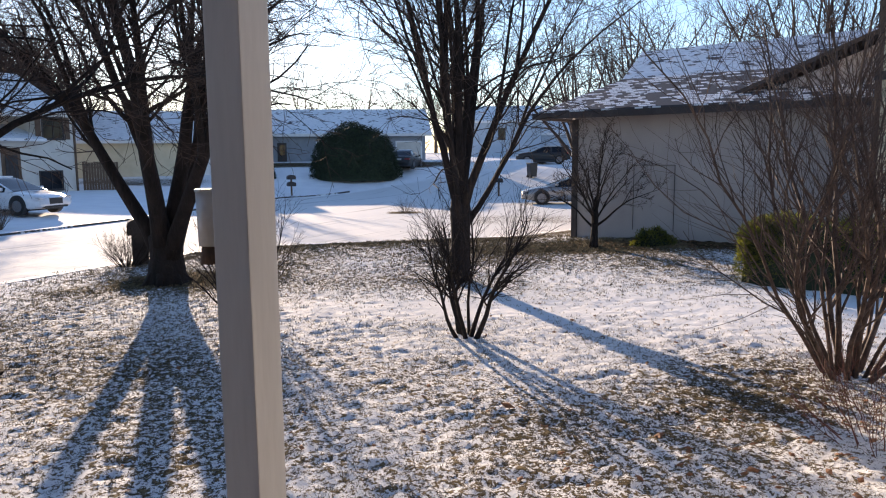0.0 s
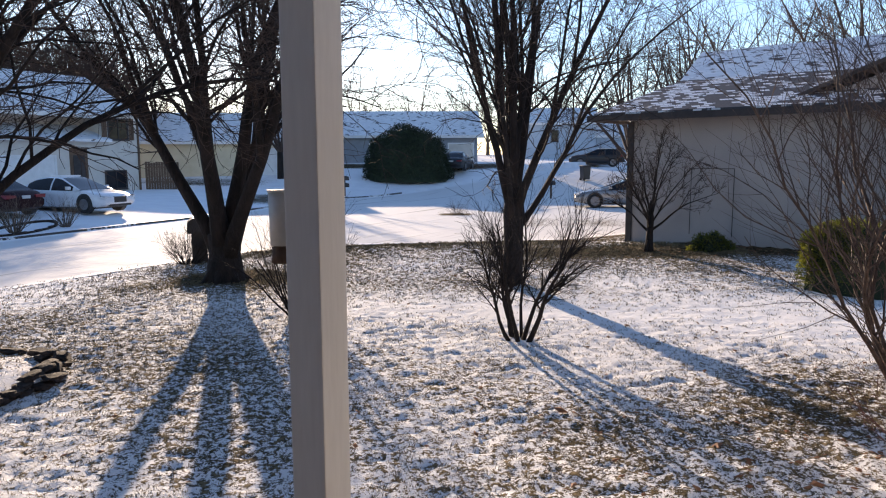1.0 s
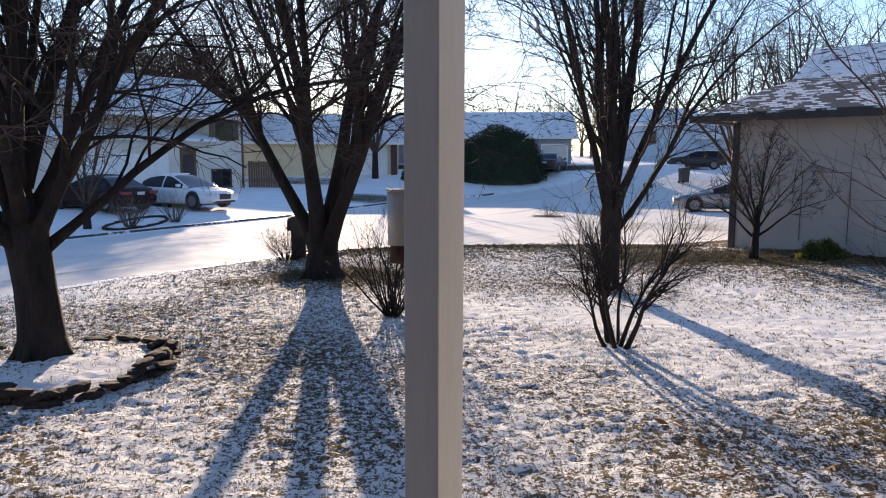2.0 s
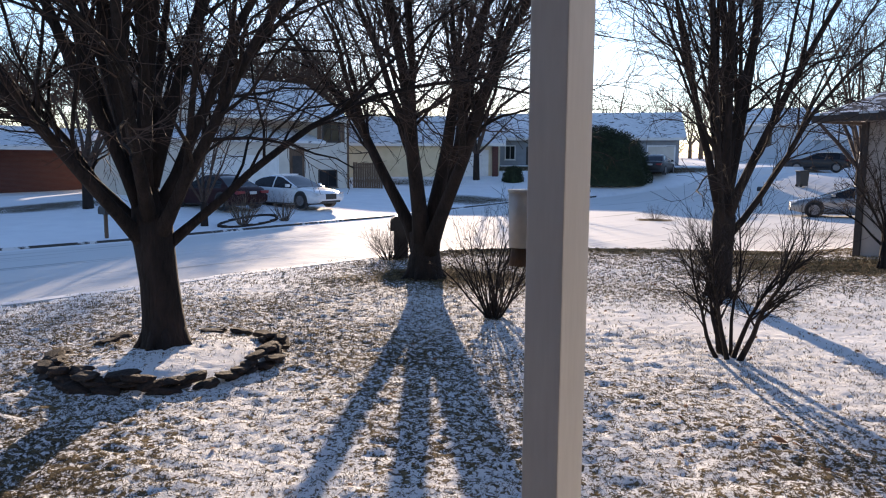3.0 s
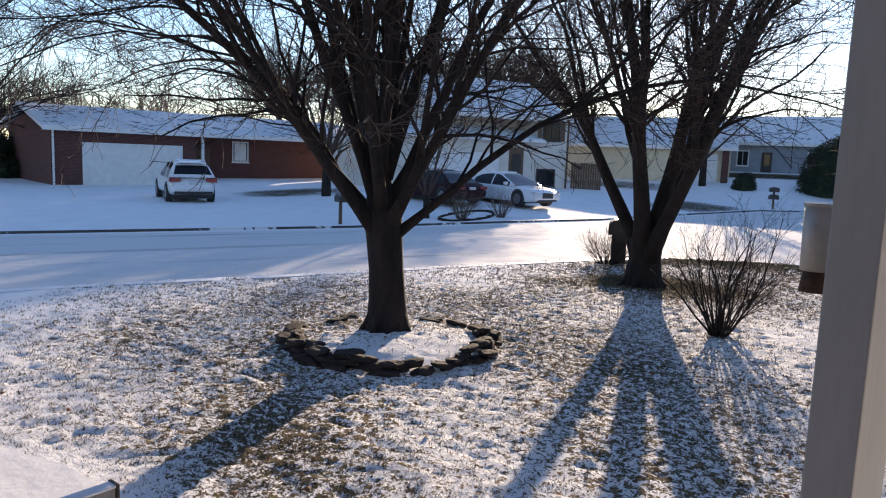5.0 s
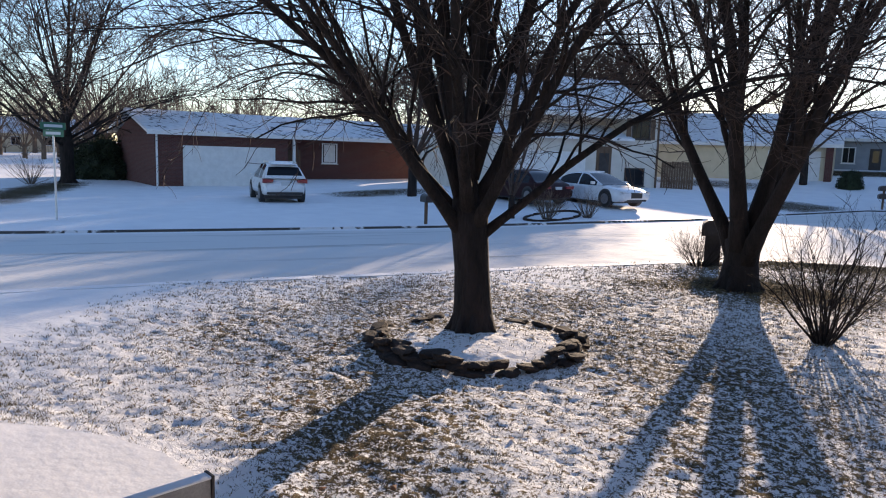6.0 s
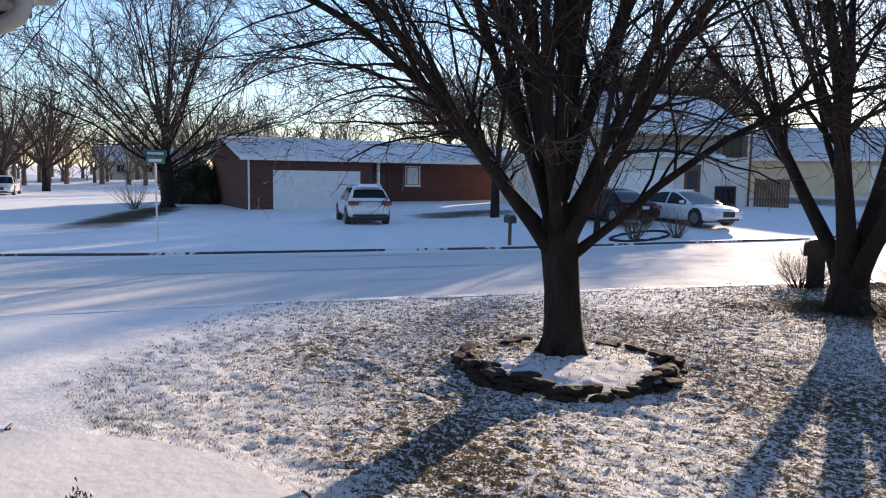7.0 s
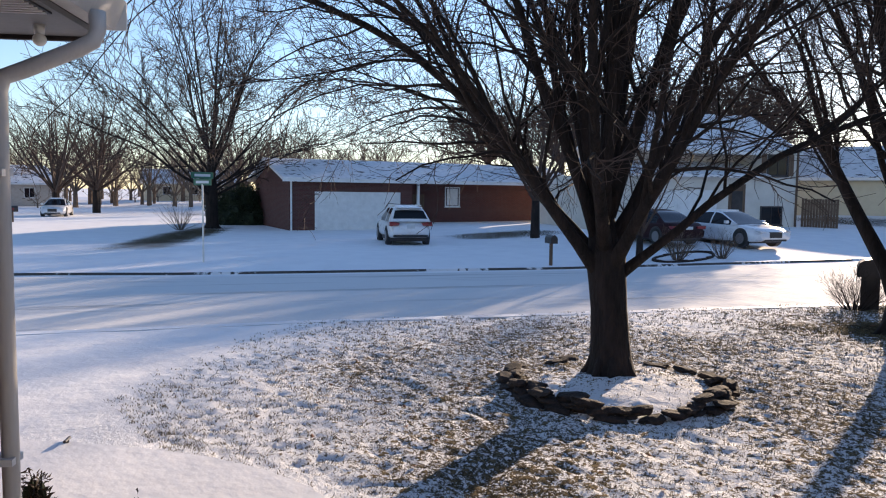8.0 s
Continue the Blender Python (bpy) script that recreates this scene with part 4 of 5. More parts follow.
# ---- cars ----
def car(name, m, label, paint, length=4.9, width=1.88, h=1.45, suv=False, back_lamps=False):
    """A car: its front towards local +x, standing on z = 0."""
    ob = thing(name, m, label, "car")
    L, W = length / 2, width / 2
    belt, low = (1.03, 0.30) if suv else (0.90, 0.20)
    if suv:
        prof = [(-L, 0.62), (-L + 0.05, belt - 0.1), (-L + 0.2, belt), (L - 1.4, belt), (L - 0.55, belt - 0.09), (L - 0.15, belt - 0.2), (L, belt - 0.42)]
        cab = [(-L + 0.10, belt), (-L + 0.55, h - 0.09), (-L + 0.95, h), (L - 2.3, h - 0.02), (L - 1.3, belt)]
    else:
        prof = [(-L, 0.55), (-L + 0.06, belt - 0.06), (-L + 0.3, belt + 0.03), (-L + 0.8, belt + 0.04), (L - 1.45, belt), (L - 0.6, belt - 0.1), (L - 0.15, belt - 0.2), (L, belt - 0.36)]
        cab = [(-L + 0.55, belt), (-L + 1.35, h - 0.10), (-L + 1.95, h), (L - 2.45, h - 0.02), (L - 1.25, belt)]

    def eased(points, x):
        """Height of a profile at x, its corners rounded off."""
        xs, zs = [q[0] for q in points], [q[1] for q in points]
        return sum(float(np.interp(x + o, xs, zs)) for o in (-0.16, -0.08, 0.0, 0.08, 0.16)) / 5

    def skin(rings, cells):
        """A mesh from chosen cells of a grid of points."""
        verts = [v for ring in rings for v in ring]
        k = len(rings[0])
        used = sorted({n for i, j in cells for n in (i * k + j, i * k + j + 1, (i + 1) * k + j + 1, (i + 1) * k + j)})
        at = {n: i for i, n in enumerate(used)}
        return [verts[n] for n in used], [(at[i * k + j], at[i * k + j + 1], at[(i + 1) * k + j + 1], at[(i + 1) * k + j]) for i, j in cells]

    def ring(x, half):
        return [(x, -y, z) for y, z in half] + [(x, y, z) for y, z in half[-2::-1]]

    # body: rounded sections from tail to nose
    n = 34
    rings = []
    for i in range(n + 1):
        x = -L + length * (0.5 - 0.5 * math.cos(math.pi * i / n))
        z = eased(prof, x)
        e = max(0.0, (abs(x) / L - 0.62) / 0.38)
        w = W * (1 - 0.17 * e ** 2.2)
        lo = low + 0.12 * e ** 3
        rings.append(ring(x, [(0.0, lo), (w * 0.86, lo), (w * 0.965, lo + 0.07), (w, lo + 0.22), (w, (z + lo) / 2 + 0.1), (w * 0.975, z - 0.13), (w * 0.93, z - 0.04), (w * 0.84, z), (w * 0.45, z + 0.025), (0.0, z + 0.035)]))
    verts, faces = skin(rings, [(i, j) for i in range(n) for j in range(len(rings[0]) - 1)])
    k = len(rings[0])
    faces += [tuple(range(k))[::-1], tuple(range(n * k, n * k + k))]
    smooth(part("body", (verts, faces), paint, ob))

    # cabin: one shell, split into roof, pillars and windows
    (r0x, _), (r1x, _), (r2x, _), (f1x, _), (f0x, _) = cab
    n = 40
    rings = []
    for i in range(n + 1):
        x = r0x + (f0x - r0x) * i / n
        z = max(eased(cab, x) if 0 < i < n else belt, belt)
        d = z - belt
        wb, wr = W * 0.93, W * (0.93 - (0.26 if suv else 0.30) * min(1, d / (h - belt)))
        rings.append(ring(x, [(wb, belt - 0.03), (wb * 0.55 + wr * 0.45, belt + 0.48 * d), (wr * 0.96 + wb * 0.04, belt + 0.86 * d), (wr * 0.90, belt + 0.955 * d), (wr * 0.5, belt + 0.995 * d), (0.0, z)]))
    k = len(rings[0]) - 1
    mid = (r2x + f1x) / 2
    buckets = {}
    for i in range(n):
        x = r0x + (f0x - r0x) * (i + 0.5) / n
        for j in range(k):
            e = min(j, k - 1 - j)            # 0, 1: side; 2: roof edge; 3, 4: top
            s = "a" if j < k / 2 else "b"
            key = ("cabin", "")
            if e >= 3 and f1x + 0.08 < x < f0x - 0.03:
                key = ("windscreen", "")
            elif e >= 3 and r0x + 0.10 < x < r1x + (0.0 if suv else 0.15):
                key = ("rear_window", "")
            elif e <= 1 and r0x + (0.62 if suv else 0.5) < x < f0x - 0.34 and abs(x - mid) > 0.05:
                key = ("side_window", s + ("r" if x < mid else "f"))
            buckets.setdefault(key, []).append((i, j))
    for (kind, _), cells in buckets.items():
        smooth(part(kind, skin(rings, cells), paint if kind == "cabin" else GLASS, ob))
    for s in (-1, 1):
        part("mirror", box(L - 1.75, s * (W + 0.04) - 0.10, belt + 0.02, L - 1.60, s * (W + 0.04) + 0.07, belt + 0.15, 0.03), paint, ob)
        if suv:
            part("headlight", box(L - 0.42, s * W * 0.70 - 0.13, 0.68, L - 0.07, s * W * 0.70 + 0.13, 0.80, 0.04), LAMP_CLEAR, ob)
            part("tail_light", prism([(s * W * 0.98, belt - 0.01), (s * W * 0.52, belt - 0.05), (s * W * 0.56, belt - 0.16), (s * W * 0.98, belt - 0.19)], "x", -L - 0.01, -L + 0.30), LAMP_RED, ob)
        else:
            part("headlight", prism([(s * W * 0.86, 0.68), (s * W * 0.47, 0.63), (s * W * 0.47, 0.57), (s * W * 0.80, 0.59)], "x", L - 0.45, L - 0.015), LAMP_CLEAR, ob)
            part("tail_light", prism([(s * W * 0.90, belt - 0.09), (s * W * 0.45, belt - 0.11), (s * W * 0.45, belt - 0.20), (s * W * 0.86, belt - 0.23)], "x", -L - 0.012, -L + 0.25), LAMP_RED, ob)
        for x in (-L + 0.95, L - 0.95):
            rw = 0.34 if not suv else 0.37
            part("wheel_arch", cyl((x, s * (W + 0.006), rw + 0.03), (x, s * (W - 0.2), rw + 0.03), rw * 1.16, rw * 1.16, 28), DARK, ob)
            wheel = smooth(part("wheel", cyl((x, s * (W + 0.014), rw), (x, s * (W - 0.22), rw), rw, rw, 24), TYRE, ob, "black rubber tyre"))
            part("rim", cyl((x, s * (W + 0.02), rw), (x, s * (W - 0.04), rw), rw * 0.66, rw * 0.68, 18), RIM, wheel, "alloy rim")
    part("grille", box(L - 0.12, -0.33, 0.40, L + 0.012, 0.33, 0.64, 0.02), DARK, ob)
    part("air_intake", box(L - 0.2, -W * 0.6, 0.26, L + 0.01, W * 0.6, 0.34, 0.01), DARK, ob)
    part("underbody", box(-L + 0.5, -W * 0.85, 0.16, L - 0.5, W * 0.85, low + 0.04), DARK, ob)
    if suv:
        part("rear_bumper", box(-L - 0.035, -W * 0.80, 0.36, -L + 0.2, W * 0.80, 0.47, 0.035), DARK, ob, "dark plastic bumper")
    part("number_plate", box(-L - 0.022, -0.17, 0.66 if not suv else 0.74, -L + 0.02, 0.17, 0.78 if not suv else 0.88), PLATE, ob)
    if suv:
        for s in (-1, 1):
            part("roof_rail", box(-L + 0.8, s * W * 0.62 - 0.02, h - 0.02, L - 2.5, s * W * 0.62 + 0.02, h + 0.045, 0.01), METAL, ob)
        part("spoiler", box(-L + 0.36, -W * 0.60, h - 0.09, -L + 0.75, W * 0.60, h - 0.04, 0.015), paint, ob)
    part("roof_snow", box(r2x + 0.1, -W * 0.52, h - 0.03, f1x - 0.1, W * 0.52, h + 0.025, 0.012), SNOW, ob, "thin snow on the roof")
    return ob


def parked(x, y, turn, dz=0.0):
    return pose(x, y, ground_at(x, y) + dz, 0, 0, turn)


# heading: degrees anticlockwise from +x
car("suv", parked(-27.5, 18.2, 155), "white compact sport utility car parked on the snowy drive", CAR_WHITE, 4.7, 1.86, 1.68, True)
car("sedan", parked(-17.6, 28.7, -16), "white luxury sedan with a dark grille on a snowy drive", CAR_WHITE, 5.1, 1.9, 1.45)
car("sedan", parked(-19.9, 26.3, 164), "dark red sedan parked tail to the street", CAR_RED, 4.9, 1.88, 1.47)
car("sedan", parked(6.4, 36.0, 176), "grey sedan beside the next house", CAR_GREY, 4.6, 1.8, 1.4)
car("pickup", parked(8.8, 62.0, 172), "dark pickup parked before a pale house", CAR_DARK, 4.6, 1.8, 1.5, True)
car("sedan", parked(-2.7, 55.2, 80), "dark grey car beside the round evergreen", CAR_DARK, 4.5, 1.8, 1.45)
car("sedan", parked(-66.0, 10.4, -18), "snow-covered car down the street", CAR_WHITE, 4.7, 1.85, 1.45)


# ---- evergreens and hedges ----
def leaf_cloud(rng, spots, size, spread=0.5):
    """Many small leaves (two triangles each) at (place, outward) spots."""
    verts, faces = [], []
    for p, o in spots:
        d = (o + spread * 1.6 * rand_unit(rng)).normalized()
        s = d.cross(rand_unit(rng)).normalized()
        a = size * rng.uniform(0.6, 1.4)
        b = len(verts)
        verts += [p - s * a * 0.35, p + d * a * 0.5 + d.cross(s) * a * 0.12, p + s * a * 0.35, p + d * a * 1.2]
        faces += [(b, b + 1, b + 3), (b + 1, b + 2, b + 3)]
    return verts, faces


def evergreen(name, m, label, seed, rx, ry, rz, leaf, count, mat=EVERGREEN, boxy=1.0, rough=0.16, category="shrub"):
    """A clipped or rounded evergreen: a dark uneven core and a skin of many leaves."""
    rng = random.Random(seed)
    ob = thing(name, m, label, category)
    off = Vector((seed, 2.0, 5.0))
    def skin(d, k):
        c = Vector([math.copysign(abs(t) ** boxy, t) for t in d])
        c = c * k * (1 + rough * noise.noise(d * 2.2 + off) + rough * 0.7 * noise.noise(d * 6.0 + off))
        return Vector((c.x * rx, c.y * ry, c.z * rz))
    bm = bmesh.new()
    bmesh.ops.create_icosphere(bm, subdivisions=4, radius=1.0)
    for v in bm.verts:
        d = v.co.normalized()
        d.z = max(d.z, -0.05)
        v.co = skin(d, 0.9)
    part("core", bm, EVERGREEN, ob)
    spots = []
    for _ in range(count):
        d = rand_unit(rng)
        d.z = abs(d.z)
        spots.append((skin(d, rng.uniform(0.86, 1.0)), Vector((d.x / rx, d.y / ry, d.z / rz)).normalized()))
    tagged(part("foliage", leaf_cloud(rng, spots, leaf), mat, ob), kind="stuff")
    return ob


evergreen("evergreen_bush", pose(-6.2, 52.0, ground_at(-6.2, 52) - 0.1), "huge dark rounded evergreen bush before a grey house", 3, 3.3, 2.8, 3.95, 0.13, 15000, rough=0.09)
evergreen("evergreen_bush", pose(-12.4, 50.4, ground_at(-12.4, 50.4) - 0.1), "small round dark evergreen", 4, 0.75, 0.75, 1.2, 0.1, 1500)
evergreen("hedge", pose(6.05, 11.0, 0.0, 0, 0, -38), "clipped yellow-green boxwood hedge by the wall", 6, 1.25, 0.6, 1.12, 0.05, 16000, HEDGE, 0.45, 0.06, "hedge")
evergreen("small_shrub", pose(4.75, 15.6, 0.05), "low yellow-green shrub against the wall", 7, 0.45, 0.3, 0.42, 0.06, 1200, HEDGE, 1.0, 0.3)
HOLLY = surface("holly", (0.02, 0.022, 0.01), (0.09, 0.05, 0.03), 12, 60, 0.4, 0)
evergreen("holly_shrub", pose(-3.95, 0.62, 0.0), "small glossy evergreen shrub with reddish leaves by the walk", 9, 0.36, 0.3, 0.48, 0.026, 2600, HOLLY, 1.0, 0.5)
evergreen("holly_shrub", pose(-4.76, 0.37, 0.0), "narrow glossy evergreen sprig with reddish leaves by the wall", 10, 0.09, 0.09, 0.50, 0.03, 1100, HOLLY, 1.0, 0.3)
evergreen("evergreen_bush", pose(-47.5, 18.6, ground_at(-47.5, 18.6) - 0.1), "dark evergreen thicket beside the brick house", 12, 2.6, 2.2, 2.6, 0.2, 4000, rough=0.3)


# ---- trees further off ----
def small_tree(rng, x, y, h, lines, spread=46, limbs=8, detail=(6, 5), base=None, droop=0.0, fine=1.0, clear=0.2):
    z = (float(height(x, y)) if base is None else base) - 0.1
    r = h * 0.024
    foot = Vector((x, y, z))
    th = h * clear * rng.uniform(0.8, 1.2)
    lines.append(([foot, foot + Vector((0, 0, th))], [r * 1.3, r], 7))
    for k in range(limbs):
        f = (k + 0.5) / limbs
        a = k * 2.4 + rng.uniform(-0.4, 0.4)
        lean = radians(spread * f ** 0.6)
        d = Vector((math.cos(a) * math.sin(lean), math.sin(a) * math.sin(lean), math.cos(lean)))
        ln = h * (1 - clear) * rng.uniform(0.78, 1.0)
        line = shoot(rng, foot + Vector((0, 0, th - 0.1)), d, ln, r * 0.5, r * 0.1, 4 if droop == 0 else 10, 0.12, 0.03 - droop * f * f)
        lines.append((*line, 5))
        for b in offshoots(rng, line, detail[0], 40, ln * 0.45, 0.5, 3, 0.15, 0.02 - 0.7 * droop * f, 0.2, 0.008 * fine):
            lines.append((*b, 3))
            for c in offshoots(rng, b, detail[1], 45, ln * 0.2, 0.6, 2, 0.2, 0.02, 0.1, 0.007 * fine):
                lines.append((*c, 3))


def standing_tree(x, y, h, seed, label, spread=46, limbs=9, detail=(8, 6), droop=0.0, fine=1.0, clear=0.2):
    rng = random.Random(seed)
    lines = []
    small_tree(rng, 0, 0, h, lines, spread, limbs, detail, 0.0, droop, fine, clear)
    ob = thing("bare_tree", pose(x, y, float(height(x, y))), label, "tree")
    trunk = [lines[0]]
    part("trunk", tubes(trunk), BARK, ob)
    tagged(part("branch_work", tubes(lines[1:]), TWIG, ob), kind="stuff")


standing_tree(-25.4, 24.6, 8.0, 52, "bare tree in the yard of the brick house", 45)
standing_tree(-16.4, 20.9, 4.6, 53, "small bare tree beside the dark car", 40, 7, (6, 5))
standing_tree(-15.2, 50.5, 8.5, 54, "bare tree before the cream house", 45)
standing_tree(12.5, 33.0, 10.5, 55, "bare tree behind the next house", 40, 10, (10, 8), 0.0, 1.3)
standing_tree(18.5, 36.0, 13.0, 56, "bare tree behind the next house", 42, 11, (10, 8), 0.0, 1.4)
standing_tree(9.0, 47.0, 12.0, 57, "bare tree behind the next house", 36, 10, (10, 8), 0.0, 1.6)
standing_tree(25.0, 34.0, 12.5, 58, "bare tree behind the next house", 46, 11, (10, 8), 0.0, 1.4)
standing_tree(14.5, 55.0, 13.0, 64, "bare tree behind the next house", 38, 10, (10, 8), 0.0, 1.8)
# added shade casters: high crowns and thick twigs throw shade across the street
for k, (tx, ty, th, where) in enumerate(((-28.4, 49.0, 11.2, "split-level"), (-31.8, 52.5, 11.8, "split-level"), (-34.2, 46.5, 10.4, "split-level"), (-38.6, 49.5, 11.2, "brick"), (-42.0, 44.0, 10.2, "brick"), (-47.8, 41.0, 9.8, "brick"))):
    standing_tree(tx, ty, th, 65 + k, "broad high-crowned bare tree behind the %s house" % where, 66, 22, (12, 9), 0.0, 3.2, 0.40)
standing_tree(-69.5, 10.9, 11.5, 59, "broad bare tree down the street", 60, 14, (10, 7), 0.0, 2.0)
standing_tree(-73.0, 14.8, 12.0, 60, "broad bare tree down the street", 60, 14, (10, 7), 0.0, 2.0)
standing_tree(-66.0, 26.0, 10.0, 61, "bare tree down the street", 50)


def woods():
    rng = random.Random(77)
    lines = []
    for k in range(130):
        az = radians(-42 + 140 * (k + rng.random()) / 130)
        d = rng.uniform(84, 150) if az < radians(66) else rng.uniform(95, 165)
        x, y = -math.sin(az) * d, math.cos(az) * d
        small_tree(rng, x, y, rng.uniform(7.5, 11.5), lines, rng.uniform(38, 58), 6, (4, 3), None, 0.0, 5.5)
    for k in range(56):
        az = radians(60 + 34 * (k + rng.random()) / 56)
        d = rng.uniform(84, 130)
        small_tree(rng, -math.sin(az) * d, math.cos(az) * d + 6, rng.uniform(7, 10.5), lines, rng.uniform(50, 66), 7, (5, 3), None, 0.0, 2.6)
    for k in range(90):
        az = radians(-40 + 134 * (k + rng.random()) / 90)
        d = rng.uniform(84, 112)
        small_tree(rng, -math.sin(az) * d, math.cos(az) * d, rng.uniform(2.4, 4.0), lines, 75, 6, (3, 1), None, 0.0, 4.5)
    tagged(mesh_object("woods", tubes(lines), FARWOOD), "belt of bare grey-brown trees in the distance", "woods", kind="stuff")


woods()
tree("bare_tree", -42.6, 14.8, "broad bare tree at the street corner beside the brick house", 51, 2.2, 0.36, 20, 10.0, 74, 11.0, (11, 7, 3), 2.6, 14, thick=0.75, forks=1, fine=3.2)
tree("ornamental_tree", 3.45, 15.75, "small crooked ornamental tree without leaves", 71, 0.75, 0.075, 10, 1.6, 58, 1.75, (8, 6, 3), 0.4, 20, thick=1.1, forks=1)
shrub("bare_shrub", -15.5, 21.9, "small leafless shrub in an edged bed", 72, 26, 1.2, 45, 0.022, (5, 4))
shrub("bare_shrub", -15.0, 23.9, "small leafless shrub in an edged bed", 73, 20, 1.0, 40, 0.022, (5, 4))
shrub("dry_grass_clump", -1.6, 31.0, "dry ornamental grass clump in the snow", 74, 40, 0.7, 70, 0.008, (2, 1))
shrub("bare_shrub", -41.5, 12.6, "leafless shrub at the street corner", 75, 24, 1.6, 60, 0.02, (5, 4))


# ---- street furniture ----
def mailbox(x, y, h, label, turn=0.0, boxes=1, post=0.09, size=(0.24, 0.5, 0.26), wood=BROWN):
    ob = thing("mailbox", pose(x, y, ground_at(x, y) - 0.02, 0, 0, turn), label, "mailbox")
    part("post", box(-post / 2, -post / 2, -0.1, post / 2, post / 2, h - 0.2, 0.006), wood, ob)
    w, d, t = size
    for k in range(boxes):
        z = h - t - k * 0.42
        outline = [(-w / 2, z), (w / 2, z)] + [(w / 2 * math.cos(a), z + t * 0.55 + t * 0.45 * math.sin(a)) for a in (0, 0.52, 1.05, 1.57, 2.09, 2.62, 3.14)]
        b = part("box", prism(outline, "y", -d / 2, d / 2), DARK, ob, "dark metal letter box")
        part("door", prism([(a * 0.94, z + (c - z) * 0.96) for a, c in outline], "y", -d / 2 - 0.012, -d / 2), TRIM_DARK, b)
        part("flag", box(w / 2 + 0.004, -0.02, z + 0.1, w / 2 + 0.014, 0.06, z + 0.26), LAMP_RED, b)
    return ob


mailbox(-6.27, 14.6, 1.0, "dark mailbox on a thick wooden post by the kerb", 24, 1, 0.31, (0.47, 0.5, 0.34), TRIM_DARK)
mailbox(-9.3, 44.4, 1.3, "pair of dark mailboxes on one post", 20, 2, 0.1, (0.5, 0.6, 0.28))
mailbox(3.5, 43.4, 1.1, "dark mailbox on a thin post", 40)
mailbox(-16.6, 16.6, 1.0, "dark mailbox on a thin post by the kerb", 67)
mailbox(-55.0, 6.0, 1.1, "dark mailbox down the street", 0, 1, 0.1, (0.4, 0.6, 0.4))


def street_sign():
    x, y = -22.85, 7.5
    ob = thing("street_sign", pose(x, y, ground_at(x, y)), "green street name sign on a thin steel pole", "sign")
    part("pole", cyl((0, 0, -0.2), (0, 0, 2.45), 0.03, 0.03, 10), METAL, ob)
    for k, turn in enumerate((20, 110)):
        b = part("blade", box(-0.42, -0.006, 0, 0.42, 0.006, 0.2, 0.004), SIGN_GREEN, ob, "green name blade")
        b.matrix_local = pose(0, 0, 2.42 + k * 0.21, 0, 0, turn)
        for s in (-1, 1):
            part("lettering_bar", box(-0.3, s * 0.008 - 0.002, 0.06, 0.3, s * 0.008 + 0.002, 0.14), PLATE, b, "pale bar of lettering")
    return ob


street_sign()


def wheelie_bin(x, y):
    ob = thing("refuse_bin", pose(x, y, ground_at(x, y), 0, 0, 20), "dark blue refuse bin with a lid", "bin")
    part("body", prism([(-0.24, 0.08), (0.24, 0.08), (0.3, 1.0), (-0.3, 1.0)], "y", -0.28, 0.28), CAR_DARK, ob)
    part("lid", box(-0.33, -0.32, 1.0, 0.33, 0.32, 1.07, 0.02), DARK, ob)
    for s in (-1, 1):
        part("wheel", cyl((-0.2, s * 0.24, 0.1), (-0.2, s * 0.3, 0.1), 0.1, 0.1, 12), TYRE, ob)


wheelie_bin(6.6, 52.0)


def bed_edging():
    ob = thing("bed_edging", pose(-15.9, 22.9, 0), "dark edging stones round a snowy bed", "edging")
    rng = random.Random(8)
    for k in range(26):
        a = 2 * math.pi * k / 26
        x, y = 0.8 * math.cos(a) - 0.5 * math.sin(a), 2.2 * math.sin(a)
        st = part("stone", box(-0.2, -0.05, -0.05, 0.2, 0.05, 0.06 + rng.uniform(0, 0.03), 0.015), ROCK, ob)
        st.matrix_local = pose(x, y, float(height(-15.9 + x, 22.9 + y)), 0, 0, math.degrees(math.atan2(2.6 * math.cos(a), -0.99 * math.sin(a) - 0.5 * math.cos(a))))


bed_edging()


def garden_stake():
    ob = thing("sprinkler", pose(-6.55, 0.82, ground_at(-6.55, 0.82)), "small dark sprinkler head on a stake", "sprinkler")
    part("stake", cyl((0, 0, -0.02), (0, 0, 0.09), 0.018, 0.014, 8), DARK, ob)
    part("arm", cyl((-0.07, 0.03, 0.085), (0.07, -0.03, 0.10), 0.012, 0.012, 8), DARK, ob)


garden_stake()


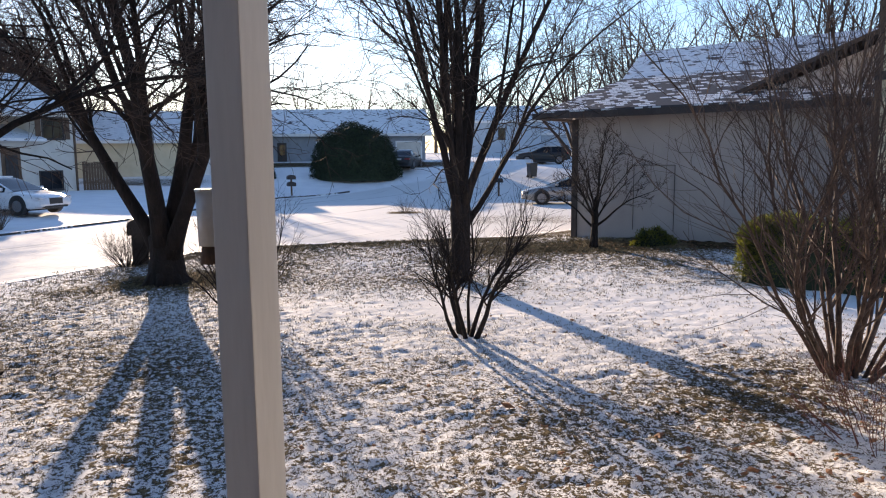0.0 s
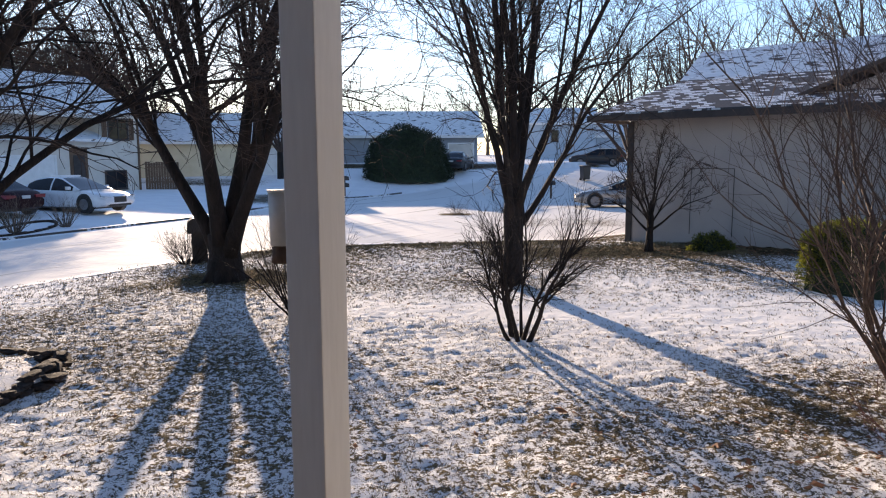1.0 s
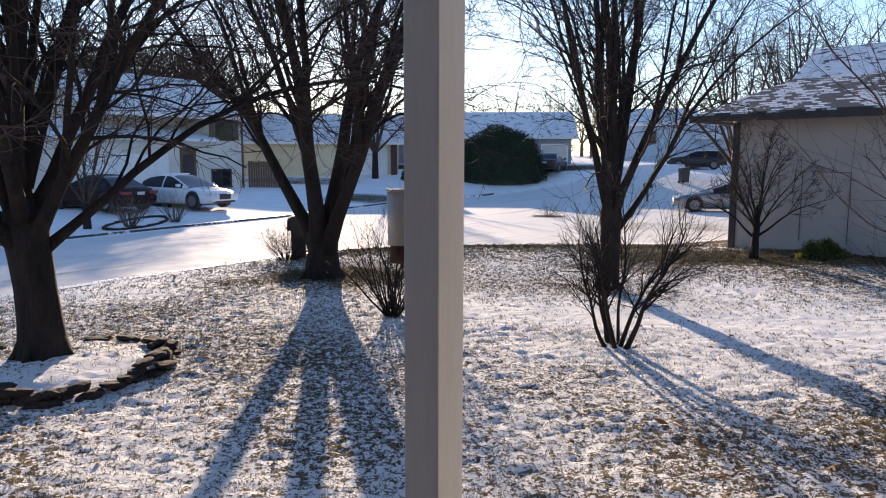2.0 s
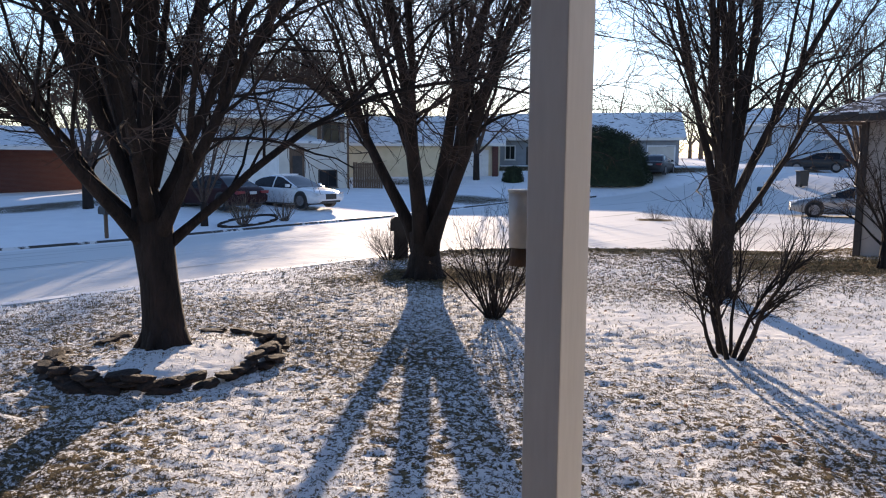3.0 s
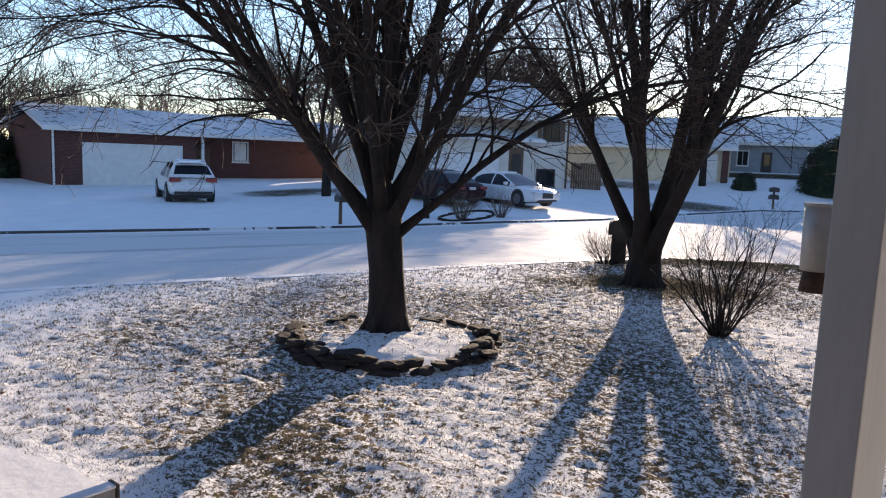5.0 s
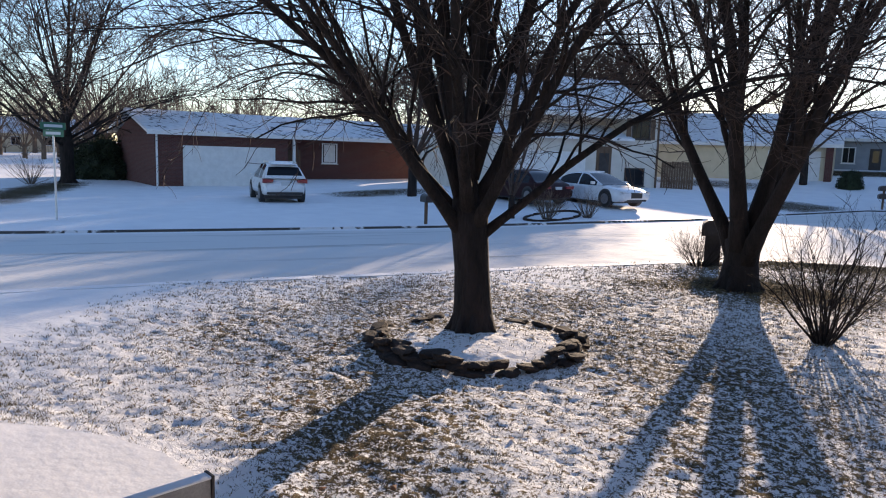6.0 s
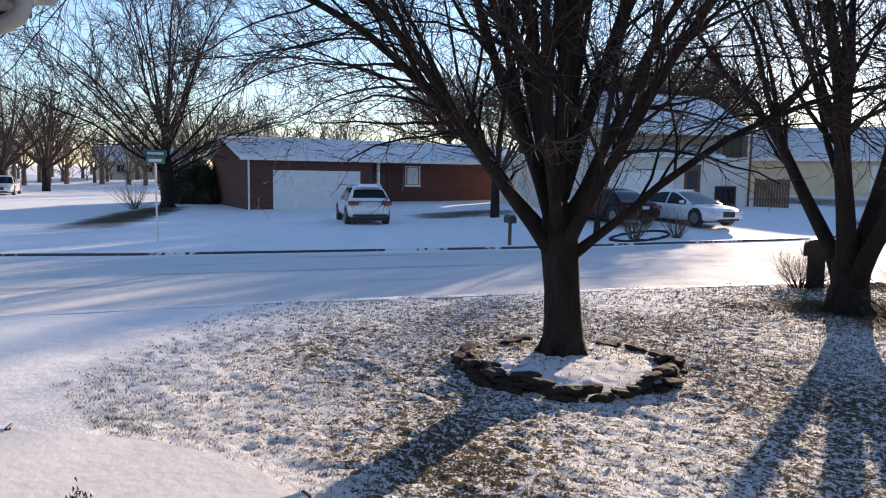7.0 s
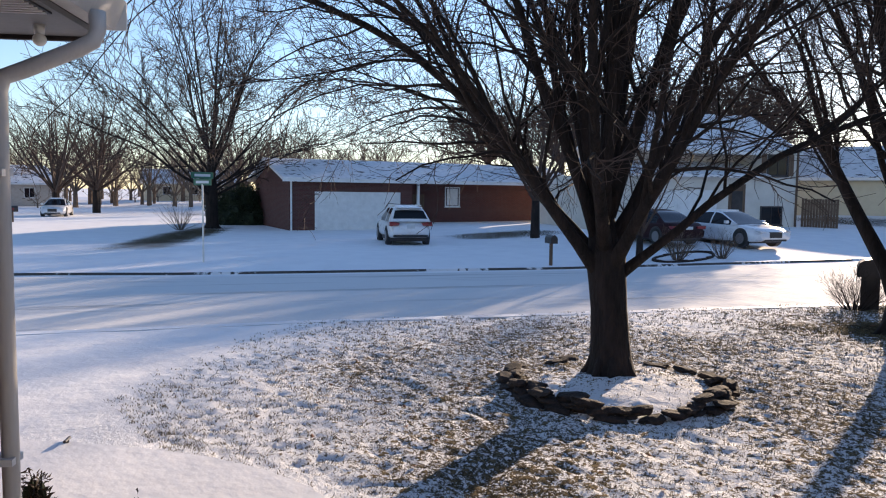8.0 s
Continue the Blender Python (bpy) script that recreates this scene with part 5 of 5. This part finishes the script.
# ---- lawn detail ----
def grass_tufts():
    rng = random.Random(99)
    verts, faces = [], []
    made = 0
    for _ in range(230000):
        x, y = rng.uniform(-11.2, 5.5), 1.4 + 17.5 * rng.random() ** 1.5
        i, j = np.searchsorted(GX, x), np.searchsorted(GY, y)
        g = GRASS[min(j, len(GY) - 1), min(i, len(GX) - 1)]
        if math.hypot(x + 5.29, y - 5.87) < 1.3:
            g *= 0.7
        n = 0.5 + 0.5 * noise.noise((x * 4.0, y * 4.0, 1.0)) + 0.5 * noise.noise((x * 0.8, y * 0.8, 7.0))
        if rng.random() > g * g * n * 1.35:
            continue
        z = ground_at(x, y)
        far = 1 + 0.10 * max(0, math.hypot(x, y) - 5)
        for _ in range(4):
            a = rng.uniform(0, 6.283)
            h, w = rng.uniform(0.008, 0.017) * (1 + 0.09 * math.hypot(x, y)), 0.0036 * far * rng.uniform(0.7, 1.3)
            bx, by = x + rng.uniform(-0.035, 0.035), y + rng.uniform(-0.035, 0.035)
            lx, ly = rng.uniform(-0.03, 0.03), rng.uniform(-0.03, 0.03)
            b = len(verts)
            verts += [(bx - w * math.cos(a), by - w * math.sin(a), z - 0.008), (bx + w * math.cos(a), by + w * math.sin(a), z - 0.008), (bx + lx, by + ly, z + h)]
            faces.append((b, b + 1, b + 2))
        made += 1
    tagged(mesh_object("grass", (verts, faces), BLADE), "short winter grass poking through thin snow", "grass", kind="stuff")


def fallen_leaves():
    rng = random.Random(42)
    verts, faces = [], []
    spots = [(0.58, 5.58), (1.65, 4.9), (2.1, 4.3)] + [(rng.uniform(-9, 5), rng.uniform(2.2, 13)) for _ in range(420)] + [(2.6 + rng.gauss(0, 0.8), 4.6 + rng.gauss(0, 0.6)) for _ in range(120)] + [(4.6 + rng.gauss(0, 1.5), 15.8 + rng.gauss(0, 0.5)) for _ in range(260)]
    for k, (x, y) in enumerate(spots):
        z = ground_at(x, y) + 0.012
        s = 0.07 if k < 3 else rng.uniform(0.02, 0.04)
        a = rng.uniform(0, 6.28)
        u, v = Vector((math.cos(a), math.sin(a), rng.uniform(-0.3, 0.3))) * s, Vector((-math.sin(a), math.cos(a), rng.uniform(-0.3, 0.5))) * s * 0.6
        c = Vector((x, y, z))
        b = len(verts)
        verts += [c - u, c - u * 0.2 + v, c + u, c - u * 0.1 - v, c + Vector((0, 0, s * 0.25))]
        faces += [(b, b + 4, b + 1), (b + 1, b + 4, b + 2), (b + 2, b + 4, b + 3), (b + 3, b + 4, b)]
    tagged(mesh_object("fallen_leaf_litter", (verts, faces), LEAF), "scattered curled brown fallen leaves", "leaves", kind="stuff")


grass_tufts()
fallen_leaves()
